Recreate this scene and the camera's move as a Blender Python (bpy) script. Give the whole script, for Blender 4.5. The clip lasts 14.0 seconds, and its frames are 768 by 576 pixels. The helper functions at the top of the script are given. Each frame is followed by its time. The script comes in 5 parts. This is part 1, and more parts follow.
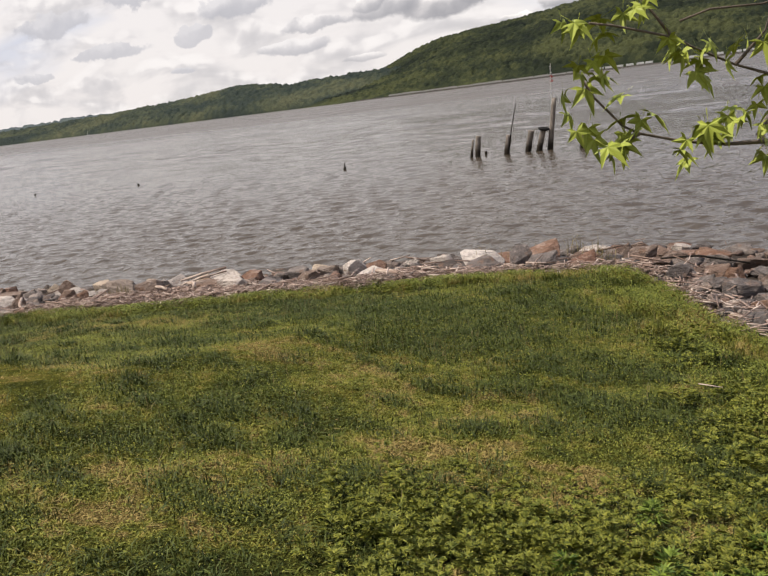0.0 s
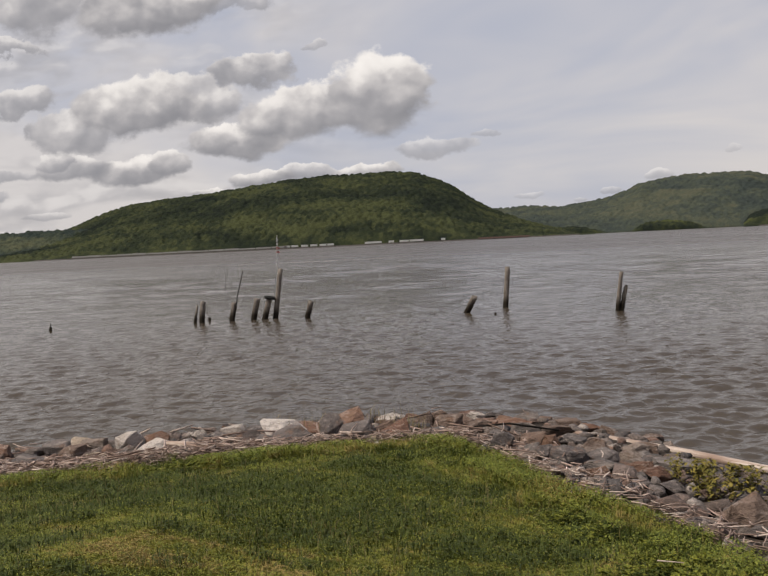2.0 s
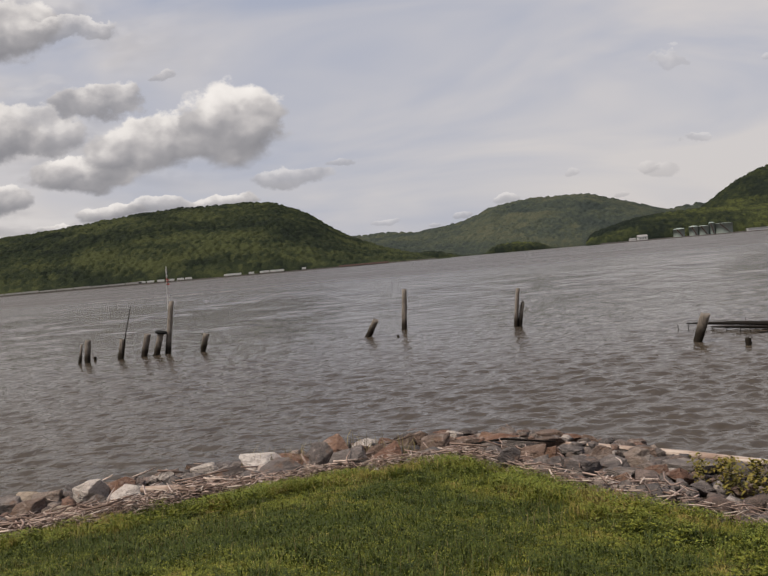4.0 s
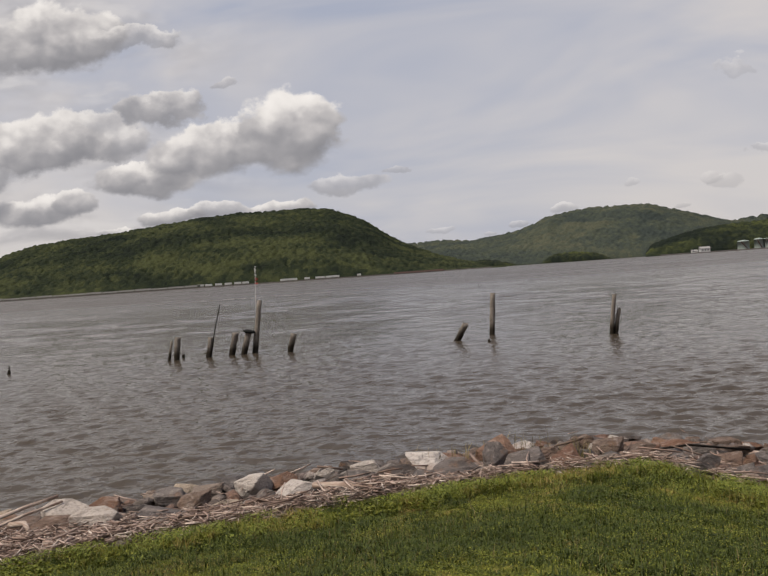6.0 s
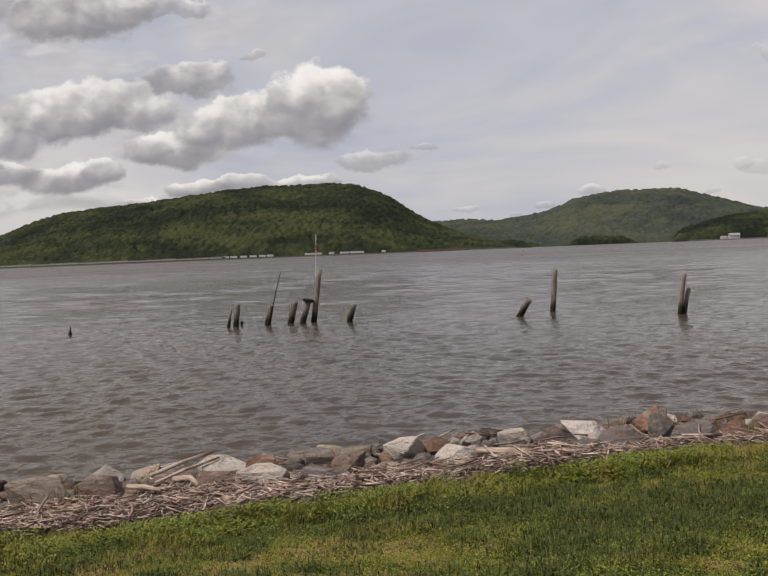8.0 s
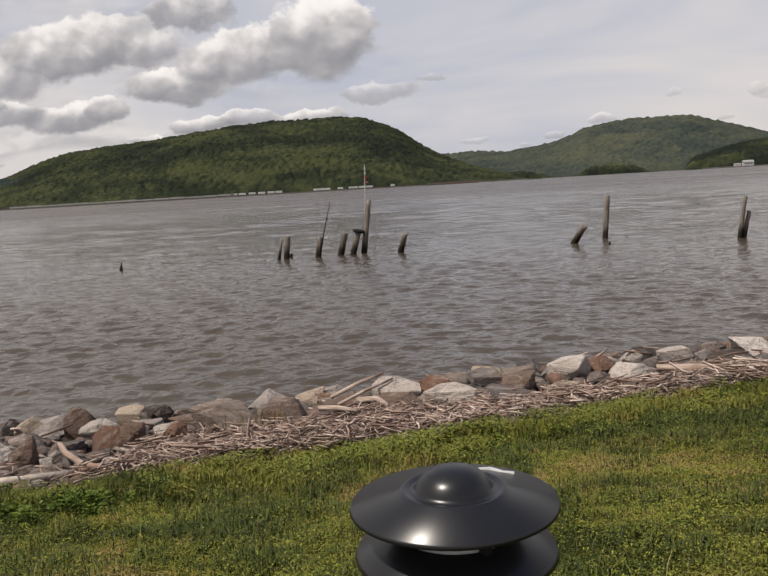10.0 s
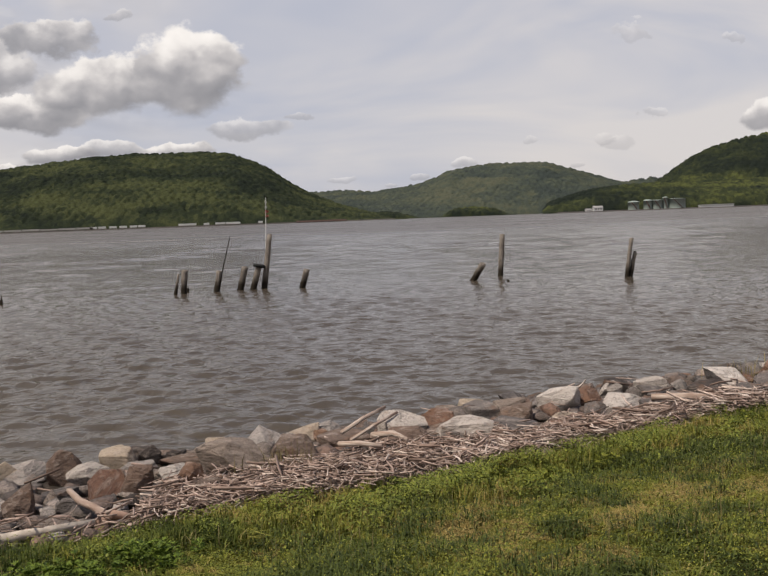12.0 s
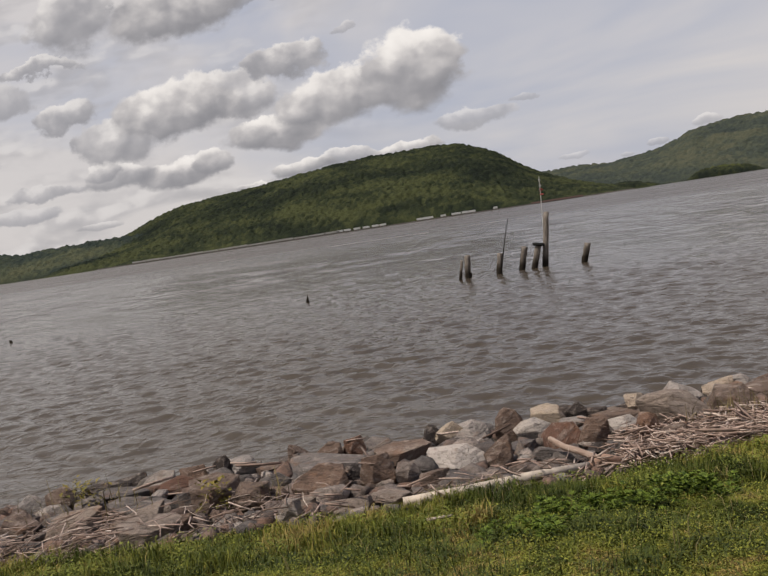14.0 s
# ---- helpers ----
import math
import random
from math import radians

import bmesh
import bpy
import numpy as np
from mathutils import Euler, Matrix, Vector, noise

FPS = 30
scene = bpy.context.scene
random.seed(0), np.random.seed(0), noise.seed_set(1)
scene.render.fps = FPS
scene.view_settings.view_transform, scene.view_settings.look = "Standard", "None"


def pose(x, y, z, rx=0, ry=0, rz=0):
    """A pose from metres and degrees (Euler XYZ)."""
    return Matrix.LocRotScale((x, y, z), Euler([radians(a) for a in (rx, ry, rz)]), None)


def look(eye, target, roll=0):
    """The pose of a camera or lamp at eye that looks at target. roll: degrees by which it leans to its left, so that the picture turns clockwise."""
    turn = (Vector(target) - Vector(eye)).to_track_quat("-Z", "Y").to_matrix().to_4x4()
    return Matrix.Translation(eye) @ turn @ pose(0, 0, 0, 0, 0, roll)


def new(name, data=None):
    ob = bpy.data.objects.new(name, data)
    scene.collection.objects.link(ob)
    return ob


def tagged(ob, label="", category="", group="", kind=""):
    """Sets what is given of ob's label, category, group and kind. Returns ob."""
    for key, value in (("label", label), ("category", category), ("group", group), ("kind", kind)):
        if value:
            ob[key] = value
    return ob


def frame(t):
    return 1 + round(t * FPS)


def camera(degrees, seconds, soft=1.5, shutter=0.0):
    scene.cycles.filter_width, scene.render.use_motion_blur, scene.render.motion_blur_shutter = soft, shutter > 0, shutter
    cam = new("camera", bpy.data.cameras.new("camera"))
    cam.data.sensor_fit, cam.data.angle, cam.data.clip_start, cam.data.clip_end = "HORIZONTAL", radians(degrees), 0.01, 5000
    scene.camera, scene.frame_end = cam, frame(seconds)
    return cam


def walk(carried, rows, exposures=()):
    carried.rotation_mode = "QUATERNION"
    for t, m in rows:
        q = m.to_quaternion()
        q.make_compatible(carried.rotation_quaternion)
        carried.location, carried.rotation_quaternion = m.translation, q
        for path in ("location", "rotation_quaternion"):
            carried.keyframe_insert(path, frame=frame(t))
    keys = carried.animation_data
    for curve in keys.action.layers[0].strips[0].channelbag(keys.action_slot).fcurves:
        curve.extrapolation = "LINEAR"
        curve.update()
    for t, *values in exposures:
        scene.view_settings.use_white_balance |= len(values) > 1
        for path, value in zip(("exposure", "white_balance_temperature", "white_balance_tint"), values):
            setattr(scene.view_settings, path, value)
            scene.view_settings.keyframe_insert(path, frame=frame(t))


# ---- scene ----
cam = camera(51.1, 14.0)
PATH = [
    (0, (1.495, -1.684, 4.078), (0.502, -0.009, 3.618), -7.2),
    (0.5, (0.936, -1.6, 4.055), (0.087, 0.183, 3.741), -6.5),
    (1, (0.336, -1.538, 4.076), (-0.306, 0.342, 3.84), -5.3),
    (1.5, (-0.234, -1.409, 4.04), (-0.678, 0.533, 3.862), -3.7),
    (2, (-0.826, -1.382, 4.03), (-1.088, 0.598, 3.918), -2.8),
    (2.5, (-1.372, -1.299, 3.992), (-1.479, 0.695, 3.882), -3.6),
    (3, (-1.981, -1.234, 3.982), (-1.988, 0.764, 3.897), -4.2),
    (3.2, (-2.181, -1.183, 4.002), (-2.131, 0.814, 3.906), -4.2),
    (5.3, (-4.112, -0.433, 3.867), (-4.013, 1.564, 3.873), -5.3),
    (5.5, (-4.316, -0.379, 3.867), (-4.254, 1.62, 3.865), -4.8),
    (6, (-4.817, -0.202, 3.827), (-4.864, 1.797, 3.792), -4.0),
    (6.5, (-5.317, -0.1, 3.778), (-5.444, 1.895, 3.706), -2.6),
    (7, (-5.805, 0.045, 3.74), (-5.882, 2.043, 3.717), -1.3),
    (7.5, (-6.347, 0.111, 3.699), (-6.484, 2.107, 3.7), -1.9),
    (8, (-6.9, 0.221, 3.655), (-7.007, 2.216, 3.566), -2.3),
    (8.5, (-7.497, 0.245, 3.602), (-7.711, 2.228, 3.455), -3.6),
    (9, (-8.062, 0.298, 3.547), (-8.287, 2.274, 3.339), -4.2),
    (9.2, (-8.318, 0.351, 3.534), (-8.543, 2.322, 3.277), -4.4),
    (11.3, (-10.284, 0.791, 3.433), (-10.129, 2.772, 3.203), -0.9),
    (11.5, (-10.486, 0.847, 3.441), (-10.297, 2.824, 3.203), -1.1),
    (12, (-10.968, 0.827, 3.438), (-10.772, 2.81, 3.266), -2.1),
    (12.5, (-11.53, 0.781, 3.395), (-11.395, 2.77, 3.228), -2.7),
    (13, (-12.057, 0.555, 3.406), (-12.16, 2.547, 3.253), -4.7),
    (13.5, (-12.587, 0.491, 3.362), (-12.855, 2.466, 3.192), -7.8),
    (14, (-13.114, 0.281, 3.395), (-13.51, 2.236, 3.242), -8.6),
]
walk(cam, [(t, look(eye, target, roll)) for t, eye, target, roll in PATH], [(t, e, 6700, 12.0) for t, e in ((0.0, 0.42), (0.5, -0.04), (1.0, -0.04), (3.0, -0.09), (5.5, -0.12), (8.0, -0.09), (9.2, 0.03), (11.5, 0.03), (12.5, -0.04), (14.0, -0.09))])

# ---- light: a broken spring sky with the sun high on the left, behind the camera ----
SUN_DIR = Vector((-0.43, -0.22, 0.87)).normalized()
sun_data = bpy.data.lights.new("sun", "SUN")
sun_data.energy, sun_data.angle, sun_data.color = 4.7, radians(0.8), (1.0, 0.94, 0.85)
sun = new("sun", sun_data)
sun.matrix_world = look(SUN_DIR * 50, (0, 0, 0))


class Nodes:
    """Short-hand for building a node tree."""

    def __init__(self, tree):
        self.t = tree
        tree.nodes.clear()

    def add(self, kind, **values):
        n = self.t.nodes.new(kind)
        for k, v in values.items():
            if k in n.inputs:
                self.put(n.inputs[k], v)
            else:
                setattr(n, k, v)
        return n

    def put(self, socket, v):
        if isinstance(v, bpy.types.NodeSocket):
            self.t.links.new(v, socket)
        elif isinstance(v, bpy.types.Node):
            self.t.links.new(v.outputs[0], socket)
        else:
            socket.default_value = v

    def m(self, op, a, b=None, c=None, clamp=False):
        n = self.t.nodes.new("ShaderNodeMath")
        n.operation, n.use_clamp = op, clamp
        for i, v in enumerate((a, b, c)):
            if v is not None:
                self.put(n.inputs[i], v)
        return n.outputs[0]

    def smooth(self, v, lo, hi, a=0.0, b=1.0):
        n = self.t.nodes.new("ShaderNodeMapRange")
        n.interpolation_type = "SMOOTHSTEP"
        for i, x in enumerate((v, lo, hi, a, b)):
            self.put(n.inputs[i], x)
        return n.outputs[0]

    def mix(self, f, a, b, blend="MIX"):
        n = self.t.nodes.new("ShaderNodeMix")
        n.data_type, n.blend_type = "RGBA", blend
        self.put(n.inputs[0], f)
        self.put(n.inputs[6], a)
        self.put(n.inputs[7], b)
        return n.outputs[2]

    def noise(self, vec, scale, detail=4.0, rough=0.55, dist=0.0):
        n = self.t.nodes.new("ShaderNodeTexNoise")
        if vec is not None:
            self.put(n.inputs["Vector"], vec)
        for k, v in (("Scale", scale), ("Detail", detail), ("Roughness", rough), ("Distortion", dist)):
            self.put(n.inputs[k], v)
        return n.outputs[0]

    def ramp(self, f, stops):
        n = self.t.nodes.new("ShaderNodeValToRGB")
        self.put(n.inputs[0], f)
        e = n.color_ramp.elements
        while len(e) < len(stops):
            e.new(0.5)
        for el, (p, c) in zip(e, stops):
            el.position, el.color = p, (*c, 1.0)
        return n.outputs[0]

    def stretch(self, vec, sx, sy, sz):
        n = self.t.nodes.new("ShaderNodeMapping")
        self.put(n.inputs["Vector"], vec)
        n.inputs["Scale"].default_value = (sx, sy, sz)
        return n.outputs[0]


# cumulus heaps: tangent across, tangent up, half width, half height, weight
HEAPS_OVER_HILL = (
    (-0.415, 0.312, 0.082, 0.042, 1.0), (-0.305, 0.312, 0.050, 0.014, 0.6), (-0.570, 0.325, 0.060, 0.050, 1.0), (-0.130, 0.178, 0.064, 0.050, 1.0), (-0.215, 0.165, 0.088, 0.036, 1.0),
    (-0.285, 0.222, 0.050, 0.023, 0.9), (-0.203, 0.247, 0.020, 0.010, 0.5), (-0.445, 0.186, 0.085, 0.038, 1.0), (-0.365, 0.190, 0.055, 0.030, 0.8), (-0.535, 0.160, 0.050, 0.032, 0.9),
    (-0.312, 0.137, 0.066, 0.023, 1.0), (-0.455, 0.104, 0.050, 0.019, 1.0), (-0.402, 0.112, 0.026, 0.018, 0.9), (-0.540, 0.112, 0.050, 0.016, 0.9), (-0.280, 0.089, 0.038, 0.011, 0.95),
    (-0.220, 0.093, 0.034, 0.011, 0.8), (-0.145, 0.090, 0.040, 0.011, 0.95), (-0.338, 0.071, 0.032, 0.007, 0.9), (-0.060, 0.112, 0.045, 0.013, 0.55), (0.002, 0.128, 0.018, 0.007, 0.4),
)
HEAPS_DOWNSTREAM = (
    (-0.739, 0.236, 0.085, 0.027, 1.0), (-0.605, 0.208, 0.042, 0.022, 0.95), (-0.627, 0.275, 0.061, 0.010, 0.9), (-0.786, 0.156, 0.062, 0.018, 0.95),
    (-0.563, 0.123, 0.028, 0.013, 0.9), (-0.696, 0.084, 0.060, 0.010, 0.8), (-0.908, 0.075, 0.023, 0.006, 0.8), (-0.870, 0.287, 0.049, 0.016, 0.9),
    (-0.880, 0.127, 0.039, 0.012, 0.8), (-0.580, 0.055, 0.033, 0.006, 0.6), (-1.194, 0.183, 0.087, 0.019, 0.9), (-0.648, 0.110, 0.054, 0.010, 0.8),
    (-1.260, 0.104, 0.047, 0.008, 0.7), (-1.066, 0.125, 0.087, 0.012, 0.8), (-0.98, 0.21, 0.06, 0.018, 0.9), (-1.02, 0.30, 0.08, 0.02, 0.9),
)
HEAPS_UPSTREAM = (
    (0.205, 0.063, 0.014, 0.006, 0.9), (0.148, 0.048, 0.011, 0.004, 0.9), (0.052, 0.047, 0.017, 0.004, 0.7), (0.112, 0.041, 0.009, 0.003, 0.8), (0.291, 0.094, 0.008, 0.004, 0.6),
    (0.386, 0.090, 0.012, 0.009, 0.55), (0.351, 0.060, 0.010, 0.004, 0.7), (0.424, 0.225, 0.020, 0.012, 0.5), (0.450, 0.122, 0.013, 0.007, 0.6), (0.402, 0.084, 0.020, 0.009, 0.5),
    (0.557, 0.215, 0.012, 0.008, 0.5), (0.615, 0.112, 0.040, 0.022, 1.6),
)


CLOUD_TONES = ((0.0, (0.265, 0.27, 0.295)), (0.30, (0.38, 0.38, 0.40)), (0.58, (0.57, 0.56, 0.565)), (0.80, (0.84, 0.822, 0.80)), (1.0, (0.97, 0.95, 0.92)))


def heap_group():
    """One cumulus heap laid over what is behind it: flat and grey below, domed and white above."""
    tree = bpy.data.node_groups.new("cumulus_heap", "ShaderNodeTree")
    for name, kind in (("Way", "NodeSocketVector"), ("Scale", "NodeSocketVector"), ("Offset", "NodeSocketVector"), ("Weight", "NodeSocketFloat"), ("Knobs", "NodeSocketFloat"), ("Relief", "NodeSocketFloat"), ("Air", "NodeSocketFloat"), ("Under", "NodeSocketColor")):
        tree.interface.new_socket(name, in_out="INPUT", socket_type=kind)
    tree.interface.new_socket("Color", in_out="OUTPUT", socket_type="NodeSocketColor")
    N = Nodes(tree)
    io, out = N.add("NodeGroupInput"), N.add("NodeGroupOutput")
    d = N.add("ShaderNodeVectorMath", operation="MULTIPLY_ADD")
    for i, key in enumerate(("Way", "Scale", "Offset")):
        N.put(d.inputs[i], io.outputs[key])
    xy = N.add("ShaderNodeSeparateXYZ", Vector=d.outputs[0])
    dx, dy = xy.outputs[0], xy.outputs[1]
    dy2 = N.m("ADD", dy, N.m("MULTIPLY", N.m("MINIMUM", dy, 0.0), 0.35))
    r = N.m("ADD", N.m("MULTIPLY", dx, dx), N.m("MULTIPLY", dy2, dy2))
    body = N.m("ADD", N.m("SUBTRACT", 1.0, r), io.outputs["Knobs"])
    cover = N.m("MULTIPLY", N.smooth(body, 0.0, N.smooth(dy, -0.9, 0.3, 0.85, 0.30)), io.outputs["Weight"])
    light = N.smooth(N.m("ADD", N.m("MULTIPLY", dy, 0.62), io.outputs["Relief"]), -0.62, 0.92)
    # far down the river the heaps are seen through more air and lose their contrast
    tone = N.mix(io.outputs["Air"], N.ramp(light, CLOUD_TONES), (0.45, 0.46, 0.50, 1))
    N.put(out.inputs[0], N.mix(cover, io.outputs["Under"], tone))
    return tree


def build_sky():
    world = bpy.data.worlds.new("sky")
    scene.world = world
    world.use_nodes = True
    N = Nodes(world.node_tree)
    out = N.add("ShaderNodeOutputWorld")
    sky = N.add("ShaderNodeTexSky", sky_type="NISHITA", sun_disc=False, sun_elevation=math.asin(SUN_DIR.z),
                sun_rotation=math.atan2(SUN_DIR.x, SUN_DIR.y), air_density=1.0, dust_density=2.5, ozone_density=1.0)
    way = N.add("ShaderNodeTexCoord").outputs["Generated"]
    s = N.add("ShaderNodeSeparateXYZ", Vector=way)
    ahead = N.m("MAXIMUM", s.outputs[1], 0.15)
    u, v = N.m("DIVIDE", s.outputs[0], ahead), N.m("DIVIDE", s.outputs[2], ahead)
    # billows, and the same billows a little nearer to the sun for shading
    def billows(vec):
        warp = N.add("ShaderNodeVectorMath", operation="MULTIPLY_ADD")
        n = N.add("ShaderNodeTexNoise", Vector=vec, Scale=14.0, Detail=4.0)
        N.put(warp.inputs[0], n.outputs[1])
        warp.inputs[1].default_value = (0.045, 0.045, 0.0)
        N.put(warp.inputs[2], vec)
        total = None
        for scale, k in ((11.0, 0.48), (27.0, 0.26), (66.0, 0.10)):
            v = N.add("ShaderNodeTexVoronoi", feature="SMOOTH_F1", Vector=warp.outputs[0], Scale=scale, Smoothness=0.35)
            d = N.m("MULTIPLY", N.m("SUBTRACT", 1.0, v.outputs["Distance"]), k)
            total = d if total is None else N.m("ADD", total, d)
        return total

    flat = N.add("ShaderNodeCombineXYZ", X=u, Y=N.m("MULTIPLY", v, 1.25)).outputs[0]
    lit = N.add("ShaderNodeVectorMath", operation="ADD")
    N.put(lit.inputs[0], flat)
    lit.inputs[1].default_value = (-0.008, 0.018, 0.0)
    big, big2 = billows(flat), billows(lit.outputs[0])
    # layered cloud far down the river, thinning upstream
    rows = N.noise(N.stretch(flat, 1.0, 2.8, 1.0), 5.5, 4.0, 0.5, 0.3)
    rows2 = N.noise(N.stretch(lit.outputs[0], 1.0, 2.8, 1.0), 5.5, 3.0, 0.5, 0.3)
    left = N.smooth(u, -0.50, -0.05, 1.0, 0.0)
    # the heaps' outlines are pushed about by billows of several sizes
    push = N.add("ShaderNodeTexNoise", Vector=flat, Scale=17.0, Detail=5.0, Roughness=0.60)
    ps = N.add("ShaderNodeSeparateXYZ", Vector=push.outputs[1])
    fade = N.smooth(v, 0.02, 0.20, 0.30, 1.0)
    hu = N.m("ADD", u, N.m("MULTIPLY", N.m("MULTIPLY", N.m("SUBTRACT", ps.outputs[0], 0.5), 0.085), fade))
    hv = N.m("ADD", v, N.m("MULTIPLY", N.m("MULTIPLY", N.m("SUBTRACT", ps.outputs[1], 0.5), 0.060), fade))
    knobs = N.m("MULTIPLY", N.m("SUBTRACT", big, 0.36), 0.95)
    relief = N.m("MULTIPLY", N.m("SUBTRACT", big, big2), 1.35)
    # thin layered cloud and, beyond the view, the same broken cloud all round
    spread = N.noise(N.stretch(way, 1, 1, 2.2), 2.2, 6.0, 0.6)
    behind = N.smooth(s.outputs[1], 0.25, 0.6, 1.0, 0.0)
    sheet = N.m("MAXIMUM", N.m("MULTIPLY", left, N.smooth(rows, 0.42, 0.60, 0.0, 0.6)), N.m("MULTIPLY", behind, N.smooth(spread, 0.50, 0.66)))
    sheet_tone = N.ramp(N.smooth(N.m("ADD", N.m("MULTIPLY", N.m("SUBTRACT", rows, rows2), 2.2), relief), -0.35, 0.45), CLOUD_TONES)
    # a thin veil under the blue
    veil = N.noise(N.stretch(flat, 0.8, 2.2, 1.0), 2.6, 4.0, 0.55, 0.6)
    right = N.smooth(u, -0.05, 0.45)
    hazy = N.smooth(v, 0.0, 0.20, 1.0, 0.0)
    thin = N.m("ADD", N.m("SUBTRACT", N.m("MULTIPLY", veil, 2.5), 0.86), N.m("ADD", N.m("MULTIPLY", right, 0.50), N.m("MULTIPLY", hazy, 0.32)), clamp=True)
    clear = N.mix(1.0, sky.outputs[0], (0.085, 0.085, 0.085, 1.0), "MULTIPLY")
    thin = N.m("ADD", thin, N.m("MULTIPLY", left, 0.45), clamp=True)
    pale = N.mix(thin, (0.395, 0.455, 0.595, 1), (0.705, 0.685, 0.685, 1))
    # higher up the veil thins out into plain blue
    high = N.smooth(s.outputs[2], 0.36, 0.72)
    pale = N.mix(high, pale, (0.15, 0.22, 0.40, 1))
    air = N.mix(0.90, clear, pale)
    seen = N.mix(sheet, air, N.mix(0.45, sheet_tone, (0.45, 0.455, 0.485, 1)))
    # heap over heap, the farthest (lowest) first
    group = heap_group()
    spot = N.add("ShaderNodeCombineXYZ", X=hu, Y=hv).outputs[0]
    for a, b, w, h, k in sorted(HEAPS_OVER_HILL + HEAPS_DOWNSTREAM + HEAPS_UPSTREAM, key=lambda q: q[1]):
        w, h = w * 1.20, h * 1.24
        k = 0.5 * k if a > 0.03 else k
        n = N.add("ShaderNodeGroup", node_tree=group)
        for key, value in (("Way", spot), ("Scale", (1 / w, 1 / h, 0)), ("Offset", (-a / w, -b / h, 0)), ("Weight", k), ("Knobs", knobs), ("Relief", relief), ("Air", min(0.80, max(0.0, (-0.48 - a) * 2.2))), ("Under", seen)):
            N.put(n.inputs[key], value)
        seen = n.outputs[0]
    bg = N.add("ShaderNodeBackground", Color=seen, Strength=1.0)
    N.put(out.inputs[0], bg)


build_sky()


# ---- materials ----
def material(name, build, rough=0.8):
    mt = bpy.data.materials.new(name)
    mt.use_nodes = True
    N = Nodes(mt.node_tree)
    out = N.add("ShaderNodeOutputMaterial")
    p = N.add("ShaderNodeBsdfPrincipled", Roughness=rough)
    N.put(out.inputs[0], p)
    build(N, p)
    return mt


def bump(N, p, height, strength, distance):
    b = N.add("ShaderNodeBump", Strength=strength, Distance=distance, Height=height)
    N.put(p.inputs["Normal"], b)


def coords(N, what="Object"):
    return N.add("ShaderNodeTexCoord").outputs[what]


def place(N):
    return N.add("ShaderNodeNewGeometry").outputs["Position"]


def per_object(N):
    return N.add("ShaderNodeObjectInfo").outputs["Random"]


def per_island(N):
    return N.add("ShaderNodeNewGeometry").outputs["Random Per Island"]


def _water(N, p):
    at = place(N)
    tilt = N.add("ShaderNodeMapping", Vector=at)
    tilt.inputs["Rotation"].default_value = (0, 0, 0.12)
    tilt = tilt.outputs[0]
    away = N.add("ShaderNodeSeparateXYZ", Vector=at).outputs[1]
    # past the modelled waves the same chop goes on as relief; fine ripples everywhere
    open_water = N.smooth(away, 30.0, 90.0, 0.20, 1.0)
    h = None
    for fx, fy, weight, fine in ((0.22, 0.28, 0.55, False), (0.66, 0.85, 0.36, False), (1.6, 2.0, 0.20, False), (3.4, 4.0, 0.070, True), (8.0, 9.0, 0.016, True)):
        n = N.noise(N.stretch(tilt, fx, fy, 1), 1.0, 1.0, 0.5)
        ridge = N.m("SUBTRACT", 1.0, N.m("ABSOLUTE", N.m("SUBTRACT", N.m("MULTIPLY", n, 2.0), 1.0)))
        wave = N.m("MULTIPLY", N.m("ADD", N.m("MULTIPLY", ridge, 0.45), N.m("MULTIPLY", n, 0.75)), weight)
        if not fine:
            wave = N.m("MULTIPLY", wave, open_water)
        h = wave if h is None else N.m("ADD", h, wave)
    # gusts roughen the open channel in long bands; the lee of the bank is smoother
    far = N.smooth(away, 60.0, 300.0)
    gust = N.noise(N.stretch(at, 0.010, 0.035, 1), 1.0, 5.0, 0.65, 0.4)
    N.put(p.inputs["Roughness"], N.m("ADD", N.m("MULTIPLY", far, N.smooth(gust, 0.35, 0.65, 0.16, 0.28)), 0.10))
    mud = N.noise(at, 0.05, 3.0)
    N.put(p.inputs["Base Color"], N.mix(mud, (0.056, 0.045, 0.033, 1), (0.070, 0.057, 0.043, 1)))
    p.inputs["IOR"].default_value = 1.33
    bump(N, p, h, 1.0, 0.75)


def lawn_tone(N, at):
    """Lush, yellow and straw patches of the lawn, at three scales."""
    patch = N.m("ADD", N.m("MULTIPLY", N.noise(at, 0.55, 3.0, 0.6, 0.5), 0.42), N.m("MULTIPLY", N.noise(at, 2.1, 4.0, 0.65), 0.36))
    patch = N.m("ADD", patch, N.m("MULTIPLY", N.noise(at, 9.0, 3.0, 0.6), 0.22))
    patch = N.m("MULTIPLY_ADD", N.m("SUBTRACT", patch, 0.49), 2.05, 0.495)
    return N.ramp(patch, ((0.33, (0.032, 0.044, 0.009)), (0.42, (0.063, 0.077, 0.013)), (0.50, (0.114, 0.124, 0.020)), (0.57, (0.190, 0.178, 0.032)), (0.65, (0.265, 0.195, 0.066))))


